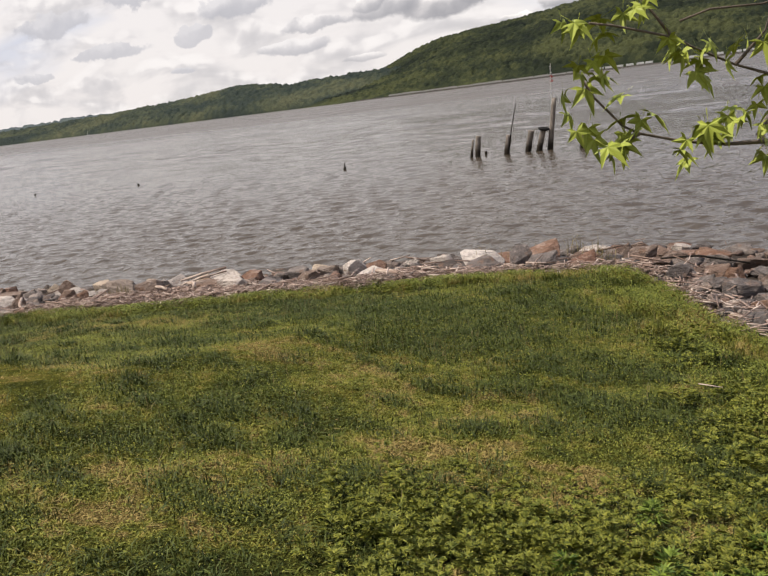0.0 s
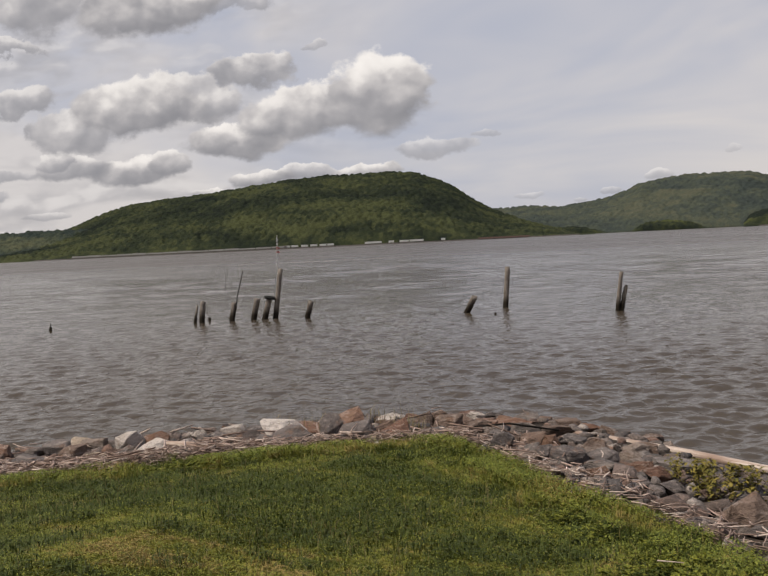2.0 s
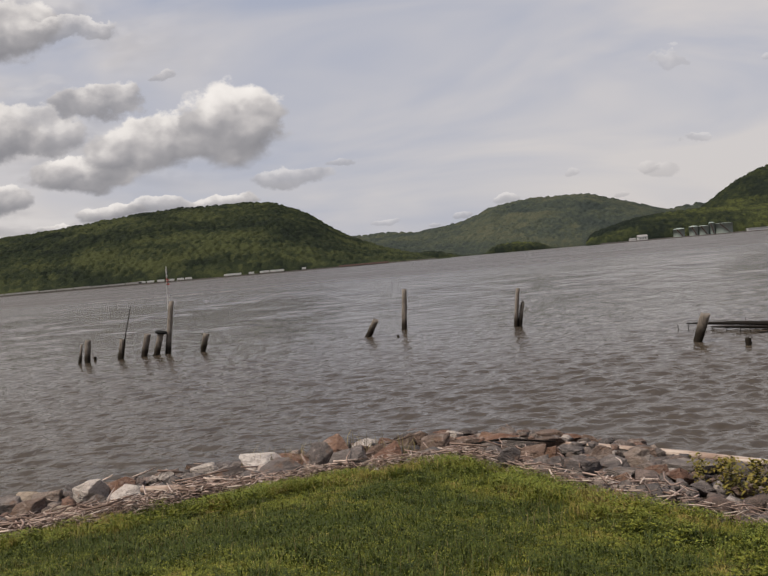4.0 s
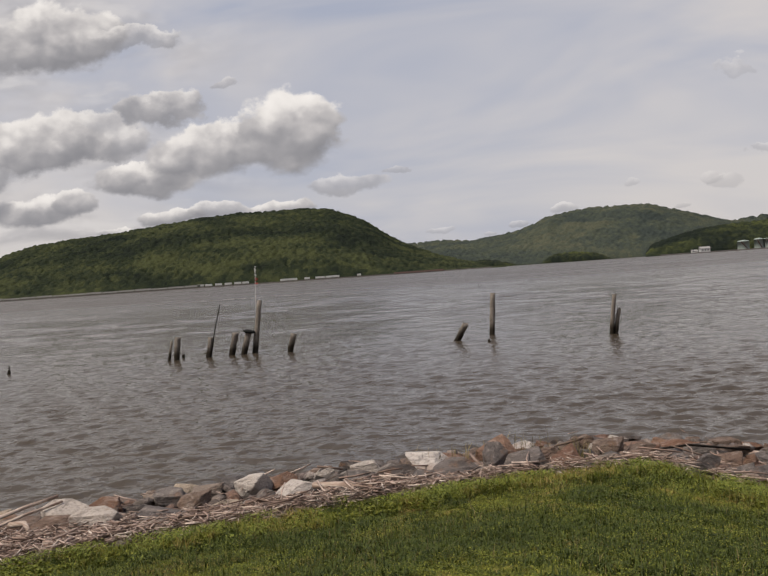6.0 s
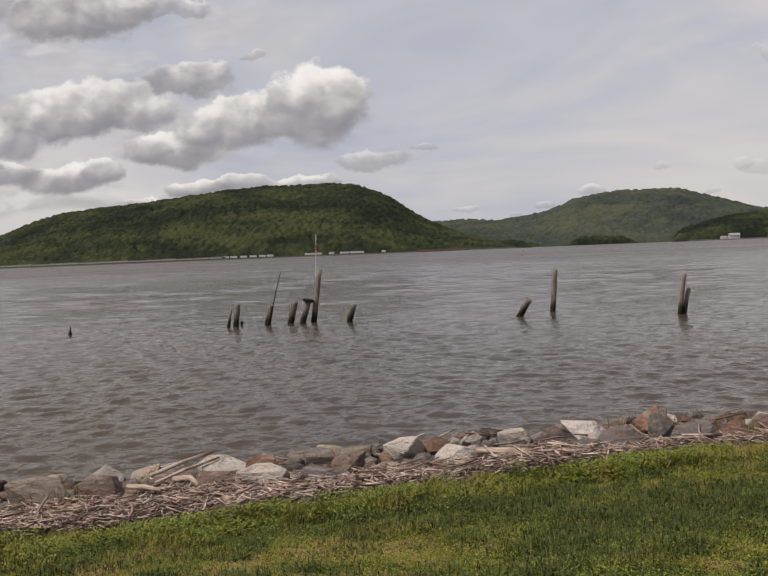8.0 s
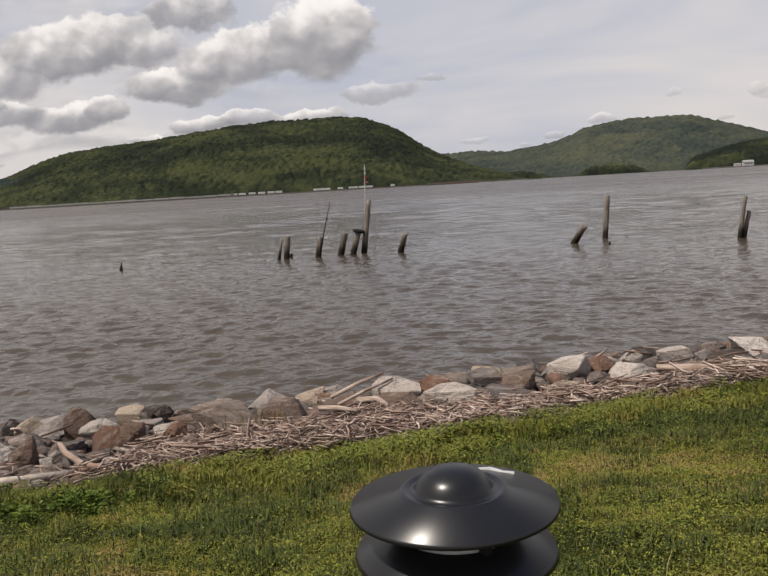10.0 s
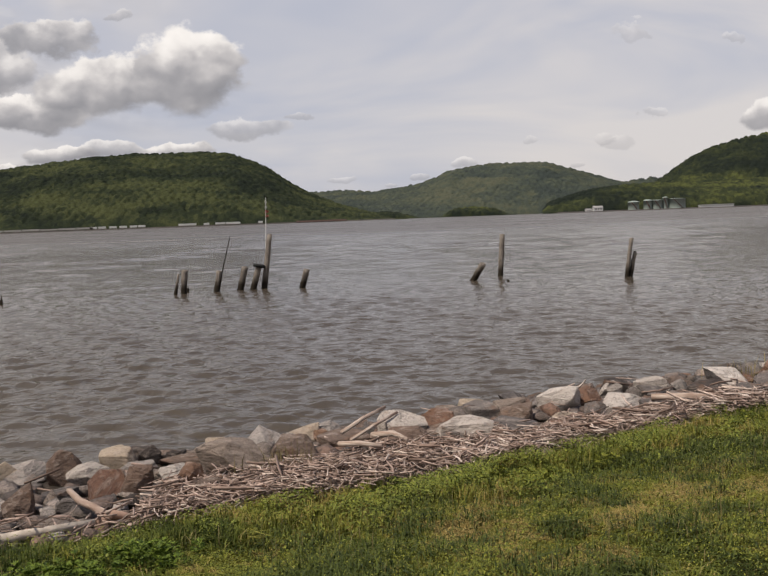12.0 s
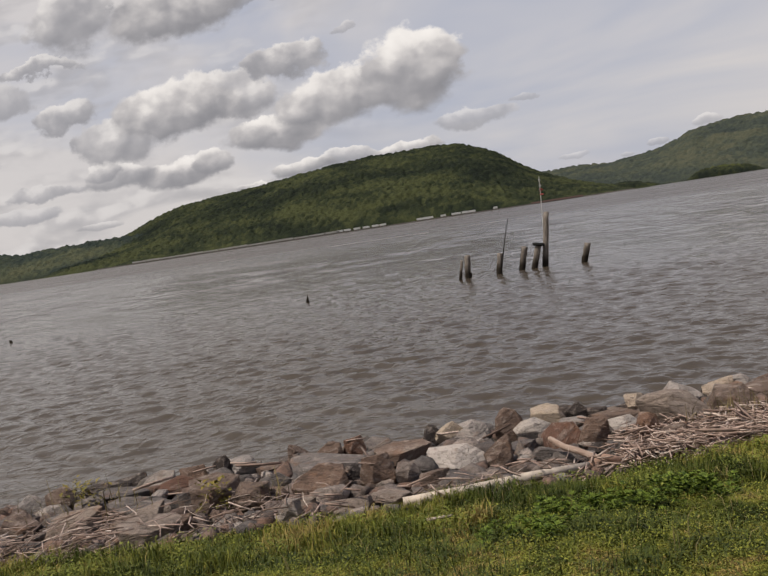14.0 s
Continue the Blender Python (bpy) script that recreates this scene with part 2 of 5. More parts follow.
def _ground(N, p):
    at = place(N)
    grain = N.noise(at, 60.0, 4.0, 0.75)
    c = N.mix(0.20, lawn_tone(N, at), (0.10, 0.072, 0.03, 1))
    # near-black grain in the soil colour stands for shade between the blades
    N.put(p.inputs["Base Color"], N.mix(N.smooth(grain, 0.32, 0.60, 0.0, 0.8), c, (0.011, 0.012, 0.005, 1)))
    p.inputs["Specular IOR Level"].default_value = 0.0
    bump(N, p, grain, 0.8, 0.03)


def _shore(N, p):
    at = place(N)
    grain = N.noise(at, 14.0, 6.0, 0.7)
    # shade of the gaps between stones is put into this dark colour
    c = N.ramp(grain, ((0.3, (0.016, 0.013, 0.010)), (0.55, (0.048, 0.038, 0.030)), (0.75, (0.11, 0.088, 0.070))))
    N.put(p.inputs["Base Color"], c)
    p.inputs["Specular IOR Level"].default_value = 0.1
    bump(N, p, grain, 0.9, 0.05)


def woods(tones, crown=13.0):
    def build(N, p):
        at = place(N)
        # broad tone bands by height stand in for cloud shade on the slopes
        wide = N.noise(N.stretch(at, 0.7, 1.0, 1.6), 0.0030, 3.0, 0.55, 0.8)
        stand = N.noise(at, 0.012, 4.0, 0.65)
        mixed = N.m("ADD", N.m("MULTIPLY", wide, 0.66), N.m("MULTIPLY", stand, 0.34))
        # every crown has its own tone
        flat = N.stretch(at, 1.0, 1.0, 0.0)
        tree = N.add("ShaderNodeTexVoronoi", Vector=flat, Scale=1.0 / crown)
        who = N.add("ShaderNodeSeparateXYZ", Vector=tree.outputs["Color"]).outputs[0]
        mixed = N.m("ADD", mixed, N.m("MULTIPLY", N.m("SUBTRACT", who, 0.5), 0.10))
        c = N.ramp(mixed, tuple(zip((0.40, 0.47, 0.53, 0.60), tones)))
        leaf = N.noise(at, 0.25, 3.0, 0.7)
        # shade in the gaps between crowns is put into the colour by noise
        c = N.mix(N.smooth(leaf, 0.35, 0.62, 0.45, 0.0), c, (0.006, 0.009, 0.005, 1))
        N.put(p.inputs["Base Color"], c)
        p.inputs["Specular IOR Level"].default_value = 0.05
        bump(N, p, leaf, 0.8, 5.0)
    return build


def rock(*tones):
    """Broken quarry stone in one family of tones."""
    def build(N, p):
        at, who = coords(N), per_object(N)
        spin = N.add("ShaderNodeVectorMath", operation="ADD")
        N.put(spin.inputs[0], at)
        N.put(spin.inputs[1], N.add("ShaderNodeCombineXYZ", X=N.m("MULTIPLY", who, 90.0), Y=N.m("MULTIPLY", who, 37.0)).outputs[0])
        at = spin.outputs[0]
        base = N.ramp(who, tuple((i / (len(tones) - 1), t) for i, t in enumerate(tones)))
        veins = N.noise(N.stretch(at, 1, 1, 2.6), 2.6, 7.0, 0.68, 0.6)
        speck = N.noise(at, 11.0, 5.0, 0.75)
        stain = N.noise(at, 2.2, 5.0, 0.65)
        c = N.mix(N.smooth(veins, 0.50, 0.64, 0.0, 0.35), base, (0.46, 0.385, 0.33, 1))
        c = N.mix(N.smooth(veins, 0.36, 0.46, 0.55, 0.0), c, N.mix(0.75, base, (0.02, 0.017, 0.015, 1)))
        c = N.mix(N.smooth(stain, 0.54, 0.70, 0.0, 0.45), c, (0.22, 0.115, 0.062, 1))
        c = N.mix(N.smooth(speck, 0.50, 0.62, 0.0, 0.50), c, N.mix(0.70, base, (0.03, 0.025, 0.022, 1)))
        N.put(p.inputs["Base Color"], c)
        p.inputs["Specular IOR Level"].default_value = 0.2
        bump(N, p, N.m("ADD", N.m("MULTIPLY", veins, 0.75), N.m("MULTIPLY", speck, 0.30)), 1.0, 0.11)
    return build


def _pile(N, p):
    at = place(N)
    z = N.add("ShaderNodeSeparateXYZ", Vector=at).outputs[2]
    ragged = N.m("ADD", z, N.m("MULTIPLY", N.noise(at, 5.0, 3.0), 0.35))
    grain = N.noise(N.stretch(at, 28, 28, 1.6), 1.0, 4.0, 0.6)
    dry = N.ramp(grain, ((0.3, (0.07, 0.058, 0.047)), (0.55, (0.19, 0.163, 0.138)), (0.75, (0.30, 0.265, 0.23))))
    wet = N.mix(grain, (0.008, 0.006, 0.005, 1), (0.034, 0.027, 0.018, 1))
    N.put(p.inputs["Base Color"], N.mix(N.smooth(ragged, 0.40, 1.05), wet, dry))
    p.inputs["Specular IOR Level"].default_value = 0.12
    bump(N, p, grain, 0.8, 0.03)


def _drift(N, p):
    at = coords(N)
    who = per_island(N)
    grain = N.noise(N.stretch(place(N), 20, 20, 20), 1.0, 4.0, 0.6)
    base = N.ramp(who, ((0.0, (0.13, 0.084, 0.064)), (0.35, (0.31, 0.215, 0.172)), (0.75, (0.48, 0.36, 0.298)), (1.0, (0.68, 0.57, 0.49))))
    N.put(p.inputs["Base Color"], N.mix(N.smooth(grain, 0.3, 0.7, 0.0, 0.5), base, (0.11, 0.08, 0.06, 1)))


def _log(N, p):
    at = coords(N)
    grain = N.noise(N.stretch(at, 1.2, 30, 30), 1.0, 4.0, 0.6)
    wear = N.noise(at, 1.6, 3.0)
    c = N.mix(N.smooth(grain, 0.35, 0.7), (0.26, 0.18, 0.135, 1), (0.52, 0.44, 0.37, 1))
    N.put(p.inputs["Base Color"], N.mix(N.smooth(wear, 0.45, 0.62), c, (0.23, 0.155, 0.115, 1)))
    bump(N, p, grain, 0.6, 0.02)


def _blade(N, p):
    who = per_island(N)
    c = lawn_tone(N, place(N))
    c = N.mix(N.smooth(who, 0.93, 1.0, 0.0, 0.7), c, (0.32, 0.245, 0.095, 1))
    c = N.mix(N.smooth(who, 0.0, 0.5, 0.55, 0.0), c, (0.032, 0.050, 0.009, 1))
    N.put(p.inputs["Base Color"], c)
    p.inputs["Specular IOR Level"].default_value = 0.10


def leafy(dark, light):
    def build(N, p):
        c = N.mix(per_island(N), (*dark, 1), (*light, 1))
        N.put(p.inputs["Base Color"], c)
        p.inputs["Specular IOR Level"].default_value = 0.14
    return build


def plain(color, metal=0.0, vary=0.25, scale=6.0, bumpy=0.0, gloss=0.5):
    def build(N, p):
        n = N.noise(coords(N), scale, 5.0, 0.6)
        lo = tuple(c * (1 - vary) for c in color)
        hi = tuple(min(1, c * (1 + vary)) for c in color)
        N.put(p.inputs["Base Color"], N.mix(n, (*lo, 1), (*hi, 1)))
        p.inputs["Metallic"].default_value = metal
        p.inputs["Specular IOR Level"].default_value = gloss
        if bumpy:
            bump(N, p, n, bumpy, 0.02)
    return build


WATER = material("river_water", _water, 0.08)
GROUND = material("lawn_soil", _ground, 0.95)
SHORE = material("shore_gravel", _shore, 0.95)
# haze over the far hills is put into their colours: slight here, strongest in HAZY
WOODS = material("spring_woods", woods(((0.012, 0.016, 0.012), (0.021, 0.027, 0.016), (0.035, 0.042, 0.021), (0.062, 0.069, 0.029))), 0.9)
HAZE_TINTED = material("haze_tinted_mountain_woods", woods(((0.043, 0.053, 0.048), (0.056, 0.067, 0.055), (0.070, 0.079, 0.057), (0.092, 0.095, 0.064)), 16.0), 0.9)
FARWOODS = material("haze_tinted_far_woods", woods(((0.030, 0.040, 0.036), (0.042, 0.053, 0.040), (0.060, 0.070, 0.045), (0.088, 0.092, 0.055)), 16.0), 0.9)
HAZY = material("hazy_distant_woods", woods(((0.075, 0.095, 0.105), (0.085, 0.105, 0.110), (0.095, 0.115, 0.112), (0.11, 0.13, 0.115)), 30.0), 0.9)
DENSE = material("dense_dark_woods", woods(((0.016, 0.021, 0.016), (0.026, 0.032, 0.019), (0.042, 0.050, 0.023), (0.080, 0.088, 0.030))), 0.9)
ROCKS = {name: material(name + "_riprap_stone", rock(*tones), 0.85) for name, tones in (
    ("white", ((0.50, 0.44, 0.39), (0.45, 0.39, 0.34), (0.54, 0.48, 0.43))), ("pale", ((0.31, 0.27, 0.24), (0.26, 0.23, 0.21), (0.35, 0.30, 0.26))),
    ("cream", ((0.43, 0.345, 0.26), (0.40, 0.315, 0.24))), ("tan", ((0.21, 0.165, 0.135), (0.26, 0.205, 0.165), (0.19, 0.155, 0.135))),
    ("brown", ((0.170, 0.112, 0.083), (0.135, 0.096, 0.076), (0.200, 0.140, 0.107))), ("red", ((0.190, 0.105, 0.070), (0.140, 0.076, 0.054), (0.23, 0.135, 0.088))),
    ("grey", ((0.140, 0.118, 0.108), (0.108, 0.095, 0.090), (0.172, 0.146, 0.130))), ("dark", ((0.050, 0.041, 0.037), (0.072, 0.057, 0.050))))}
PILE = material("weathered_pile_wood", _pile, 0.85)
DRIFT = material("bleached_driftwood", _drift, 0.85)
LOG = material("bleached_log", _log, 0.8)
BARE_LOG = material("bare_pale_log", plain((0.42, 0.355, 0.29), 0, 0.75, 9.0, 0.8), 0.85)
RED_LOG = material("reddish_rotten_log", plain((0.26, 0.165, 0.12), 0, 0.5, 6.0, 0.8), 0.9)
BLADE = material("grass_blades", _blade, 0.6)
WEED = material("weed_leaves", leafy((0.058, 0.076, 0.012), (0.220, 0.222, 0.034)), 0.55)
TUFT = material("dark_tuft_grass", leafy((0.020, 0.030, 0.008), (0.078, 0.096, 0.018)), 0.6)
MUGWORT = material("mugwort_leaves", leafy((0.030, 0.056, 0.010), (0.165, 0.220, 0.030)), 0.55)
EDGE_LEAF = material("edge_weed_leaves", leafy((0.056, 0.076, 0.013), (0.190, 0.205, 0.034)), 0.55)
SEED_STEM = material("dry_seed_stems", leafy((0.10, 0.085, 0.035), (0.24, 0.19, 0.09)), 0.7)
VINE = material("vine_leaves", leafy((0.085, 0.080, 0.016), (0.20, 0.155, 0.034)), 0.6)
SWEETGUM = material("young_tree_leaves", leafy((0.13, 0.175, 0.022), (0.33, 0.36, 0.065)), 0.5)
BARK = material("twig_bark", plain((0.10, 0.075, 0.055), 0, 0.45, 40.0, 0.5), 0.85)
BLACK = material("black_lamp_paint", plain((0.013, 0.013, 0.014), 0, 0.2, 18.0, 0.0, 0.35), 0.30)
LENS = material("frosted_lamp_lens", plain((0.62, 0.62, 0.60), 0, 0.06), 0.35)
RUBBER = material("old_rubber", plain((0.012, 0.012, 0.011), 0, 0.3, 12.0, 0.4, 0.15), 0.8)
WHITE = material("white_paint", plain((0.44, 0.44, 0.43), 0, 0.15, 0.2), 0.6)
TANK = material("pale_green_tank_paint", plain((0.235, 0.275, 0.245), 0, 0.2, 0.15), 0.55)
RAIL = material("embankment_stone", plain((0.055, 0.047, 0.042), 0, 0.4, 0.08), 0.9)
GREYCAR = material("dusty_grey_paint", plain((0.27, 0.26, 0.25), 0, 0.3, 0.1), 0.8)
RUST = material("rust_red_paint", plain((0.075, 0.042, 0.034), 0, 0.3, 0.3), 0.8)
CLOTH = material("faded_red_cloth", plain((0.42, 0.10, 0.085), 0, 0.3, 9.0), 0.8)
PALE = material("weathered_pale_metal", plain((0.55, 0.54, 0.52), 0.2, 0.2, 9.0), 0.5)
DARKWOOD = material("wet_dark_wood", plain((0.012, 0.010, 0.008), 0, 0.4, 6.0, 0.6, 0.1), 0.85)


# ---- mesh helpers ----
def mesh_from(name, verts, faces, mt, smooth=False):
    me = bpy.data.meshes.new(name)
    me.from_pydata([tuple(v) for v in verts], [], faces)
    me.materials.append(mt)
    if smooth:
        me.polygons.foreach_set("use_smooth", [True] * len(me.polygons))
    me.update()
    return me


def mesh_of(name, bm, mt, smooth=False):
    me = bpy.data.meshes.new(name)
    bmesh.ops.recalc_face_normals(bm, faces=bm.faces)
    bm.to_mesh(me)
    bm.free()
    me.materials.append(mt)
    if smooth:
        me.polygons.foreach_set("use_smooth", [True] * len(me.polygons))
    return me


def part(name, me, parent, label="", m=None):
    ob = new(name, me)
    ob.parent = parent
    if m is not None:
        ob.matrix_basis = m
    return tagged(ob, label)


def quick_mesh(name, verts, tris, mt):
    """A big triangle mesh from arrays."""
    me = bpy.data.meshes.new(name)
    me.vertices.add(len(verts))
    me.vertices.foreach_set("co", np.asarray(verts, np.float32).ravel())
    n = len(tris)
    me.loops.add(3 * n)
    me.loops.foreach_set("vertex_index", np.asarray(tris, np.int32).ravel())
    me.polygons.add(n)
    me.polygons.foreach_set("loop_start", np.arange(n, dtype=np.int32) * 3)
    me.materials.append(mt)
    me.update(calc_edges=True)
    return me


def grid_mesh(name, X, Y, Z, mt, smooth=True):
    r, c = X.shape
    i = np.arange(r * c).reshape(r, c)
    a, b, d, e = i[:-1, :-1].ravel(), i[:-1, 1:].ravel(), i[1:, 1:].ravel(), i[1:, :-1].ravel()
    tris = np.concatenate([np.stack([a, b, d], 1), np.stack([a, d, e], 1)])
    me = quick_mesh(name, np.stack([X.ravel(), Y.ravel(), Z.ravel()], 1), tris, mt)
    if smooth:
        me.polygons.foreach_set("use_smooth", np.ones(len(tris), bool))
    return me


def tube(bm, points, radii, sides=8, cap=True):
    """A tapered tube along points."""
    rings, prev = [], None
    pts = [Vector(p) for p in points]
    for i, p in enumerate(pts):
        d = (pts[min(i + 1, len(pts) - 1)] - pts[max(i - 1, 0)]).normalized()
        ref = Vector((0, 0, 1)) if abs(d.z) < 0.9 else Vector((1, 0, 0))
        s = d.cross(ref).normalized()
        w = s.cross(d)
        rings.append([bm.verts.new(p + radii[i] * (math.cos(a) * s + math.sin(a) * w)) for a in (2 * math.pi * k / sides for k in range(sides))])
    for r0, r1 in zip(rings, rings[1:]):
        for k in range(sides):
            bm.faces.new((r0[k], r0[(k + 1) % sides], r1[(k + 1) % sides], r1[k]))
    if cap:
        bm.faces.new(rings[0])
        bm.faces.new(rings[-1][::-1])


def lathe(bm, profile, sides=32):
    """Turns (radius, height) pairs about the z axis."""
    rings = []
    for r, z in profile:
        rings.append([bm.verts.new((r * math.cos(a), r * math.sin(a), z)) for a in (2 * math.pi * k / sides for k in range(sides))] if r > 1e-6 else [bm.verts.new((0, 0, z))])
    for r0, r1 in zip(rings, rings[1:]):
        for k in range(sides):
            j = (k + 1) % sides
            if len(r0) == 1 and len(r1) > 1:
                bm.faces.new((r0[0], r1[k], r1[j]))
            elif len(r1) == 1 and len(r0) > 1:
                bm.faces.new((r0[k], r0[j], r1[0]))
            elif len(r0) > 1:
                bm.faces.new((r0[k], r0[j], r1[j], r1[k]))


def box(bm, lo, hi):
    bmesh.ops.create_cube(bm, size=1, matrix=Matrix.LocRotScale((Vector(lo) + Vector(hi)) / 2, None, Vector(hi) - Vector(lo)))


# ---- the lie of the land ----
EDGE_X = np.array([-4900, -60, -26, -17.6, -14.5, -12.5, -10.4, -8.2, -5.9, -4.0, -2.6, -1.6, -1.0, -0.4, 0.3, 1.0, 1.73, 3.0, 6.0, 12.0, 60, 4900])
EDGE_Y = np.array([-2000, -8, 4.4, 6.75, 7.5, 7.95, 8.5, 9.4, 10.35, 11.0, 11.4, 11.4, 10.85, 9.7, 8.65, 7.65, 6.5, 4.6, 2.2, 0.0, -14, -1500])


def inland(x, y):
    """Metres from the lawn's edge: positive on the lawn, negative towards the water."""
    x, y = np.asarray(x, float), np.asarray(y, float)
    best = np.full(x.shape, 1e9)
    for x0, y0, x1, y1 in zip(EDGE_X, EDGE_Y, EDGE_X[1:], EDGE_Y[1:]):
        dx, dy = x1 - x0, y1 - y0
        k = np.clip(((x - x0) * dx + (y - y0) * dy) / (dx * dx + dy * dy), 0, 1)
        best = np.minimum(best, np.hypot(x - x0 - k * dx, y - y0 - k * dy))
    return np.where(y < np.interp(x, EDGE_X, EDGE_Y), best, -best)


def wobble(x, y, f, seed=0.0):
    return (np.sin(f * x + 1.3 + seed) * np.cos(f * 0.83 * y + 0.7 * seed) + 0.6 * np.sin(f * 1.9 * x - f * 1.3 * y + seed) + 0.4 * np.cos(f * 3.1 * y + f * 2.3 * x + 2 * seed)) / 2


def ground_z(x, y):
    d = inland(x, y)
    z = np.interp(d, [-60, -8, -4.8, -4.0, -3.4, -2.9, -2.0, -1.0, 0.0, 1.0, 3.5, 8.0, 12.0, 30.0], [-4, -1.6, -0.7, -0.05, 0.34, 0.48, 0.56, 0.62, 0.72, 0.90, 1.24, 2.0, 2.45, 2.7])
    rough = np.where(d > 0, 0.035, 0.05)
    return z + rough * (wobble(x, y, 1.7) + 0.5 * wobble(x, y, 4.3, 2.0)) * (np.abs(d) < 40)


def graded(lo, hi, fine_lo, fine_hi, step, growth=1.25):
    mid = list(np.arange(fine_lo, fine_hi + step / 2, step))
    out, s = [], step
    x = fine_hi
    while x < hi:
        s *= growth
        x += s
        out.append(min(x, hi))
    left, s, x = [], step, fine_lo
    while x > lo:
        s *= growth
        x -= s
        left.append(max(x, lo))
    return np.array(left[::-1] + mid + out)


gx, gy = np.meshgrid(graded(-4850, 4850, -24, 9, 0.12), graded(-4800, 4850, -4, 17, 0.12))
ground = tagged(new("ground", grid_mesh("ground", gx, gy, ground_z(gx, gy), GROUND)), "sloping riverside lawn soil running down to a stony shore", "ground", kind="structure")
ground.data.materials.append(SHORE)
_tri_d = inland(gx, gy)
_quad = (_tri_d[:-1, :-1] + _tri_d[1:, 1:]) / 2
_slot = np.concatenate([(_quad < -0.05).ravel()] * 2).astype(np.int32)
ground.data.polygons.foreach_set("material_index", _slot)

# the river: real wind waves out to the pilings, relief in the material farther out
row_y = 3.4 / np.linspace(3.4 / 10.5, 3.4 / 260, 420)
wy = np.concatenate([np.arange(4, 10.4, 0.8), row_y, np.geomspace(275, 4880, 30)])
west = np.where(wy < 62, -21 - 1.45 * np.maximum(wy - 12, 0), -1.52 * wy)
east = np.where(wy < 62, 7 + 0.70 * np.maximum(wy - 12, 0), 0.676 * wy + 0.1)
far_out = np.geomspace(2.0, 4800, 16)
inner = np.linspace(0, 1, 680)
WX = np.concatenate([west[:, None] - far_out[None, ::-1], west[:, None] + (east - west)[:, None] * inner[None, :], east[:, None] + far_out[None, :]], 1)
WY = np.repeat(wy[:, None], WX.shape[1], 1)
gap = np.gradient(wy)[:, None]
WZ = np.zeros(WX.shape)
wind = np.random.default_rng(19)
for k in range(56):
    size = 0.30 * (1.15 / 0.30) ** wind.random()
    way = 1.62 + wind.normal(0, 0.45)
    tall = 0.0074 * size * wind.uniform(0.6, 1.3)
    seen_by_grid = np.clip(size / (2.2 * gap) - 0.5, 0, 1)
    turn = 2 * math.pi / size * (WX * math.cos(way) + WY * math.sin(way)) + wind.uniform(0, 6.28)
    WZ += tall * seen_by_grid * (np.sin(turn) + 0.18 * np.cos(2 * turn))
# longer wind waves out in the open channel
for k in range(30):
    size = 1.8 * (22.0 / 1.8) ** wind.random()
    way = 1.60 + wind.normal(0, 0.35)
    tall = 0.0052 * size * wind.uniform(0.6, 1.3)
    seen_by_grid = np.clip(size / (2.2 * gap) - 0.5, 0, 1) * np.clip((WY - 22) / (6 * size) - 0.5, 0, 1)
    WZ += tall * seen_by_grid * np.sin(2 * math.pi / size * (WX * math.cos(way) + WY * math.sin(way)) + wind.uniform(0, 6.28))
# gusts come in patches; the water calms close to the stones
WZ *= np.clip(0.85 + 0.35 * wobble(WX, WY, 0.11, 2.0), 0.4, 1.3) * np.clip((WY - 8) / 6, 0.3, 1)
WZ[:, :16], WZ[:, -16:] = 0, 0
water = tagged(new("water", grid_mesh("water", WX, WY, WZ, WATER)), "wide brown-grey river with small wind ripples", "river", kind="structure")


# ---- far hills ----
def tree_tops(x, y, size, seed):
    """Rounded tree crowns of about that width, standing close: 0 in the gaps to 1 on the tallest."""
    best = np.zeros(x.shape)
    ci, cj = np.floor(x / size), np.floor(y / size)
    for di in (-1, 0, 1):
        for dj in (-1, 0, 1):
            i, j = ci + di, cj + dj
            h1 = np.modf(np.abs(np.sin(i * 127.1 + j * 311.7 + seed) * 43758.5453))[0]
            h2 = np.modf(np.abs(np.sin(i * 269.5 + j * 183.3 + seed) * 24634.6345))[0]
            h3 = np.modf(np.abs(np.sin(i * 419.2 + j * 371.9 + seed) * 35412.9821))[0]
            d2 = ((x - (i + h1) * size) ** 2 + (y - (j + h2) * size) ** 2) / (size * (0.55 + 0.35 * h3)) ** 2
            best = np.maximum(best, np.sqrt(np.clip(1 - d2, 0, 1)) * (0.55 + 0.45 * h3))
    return best


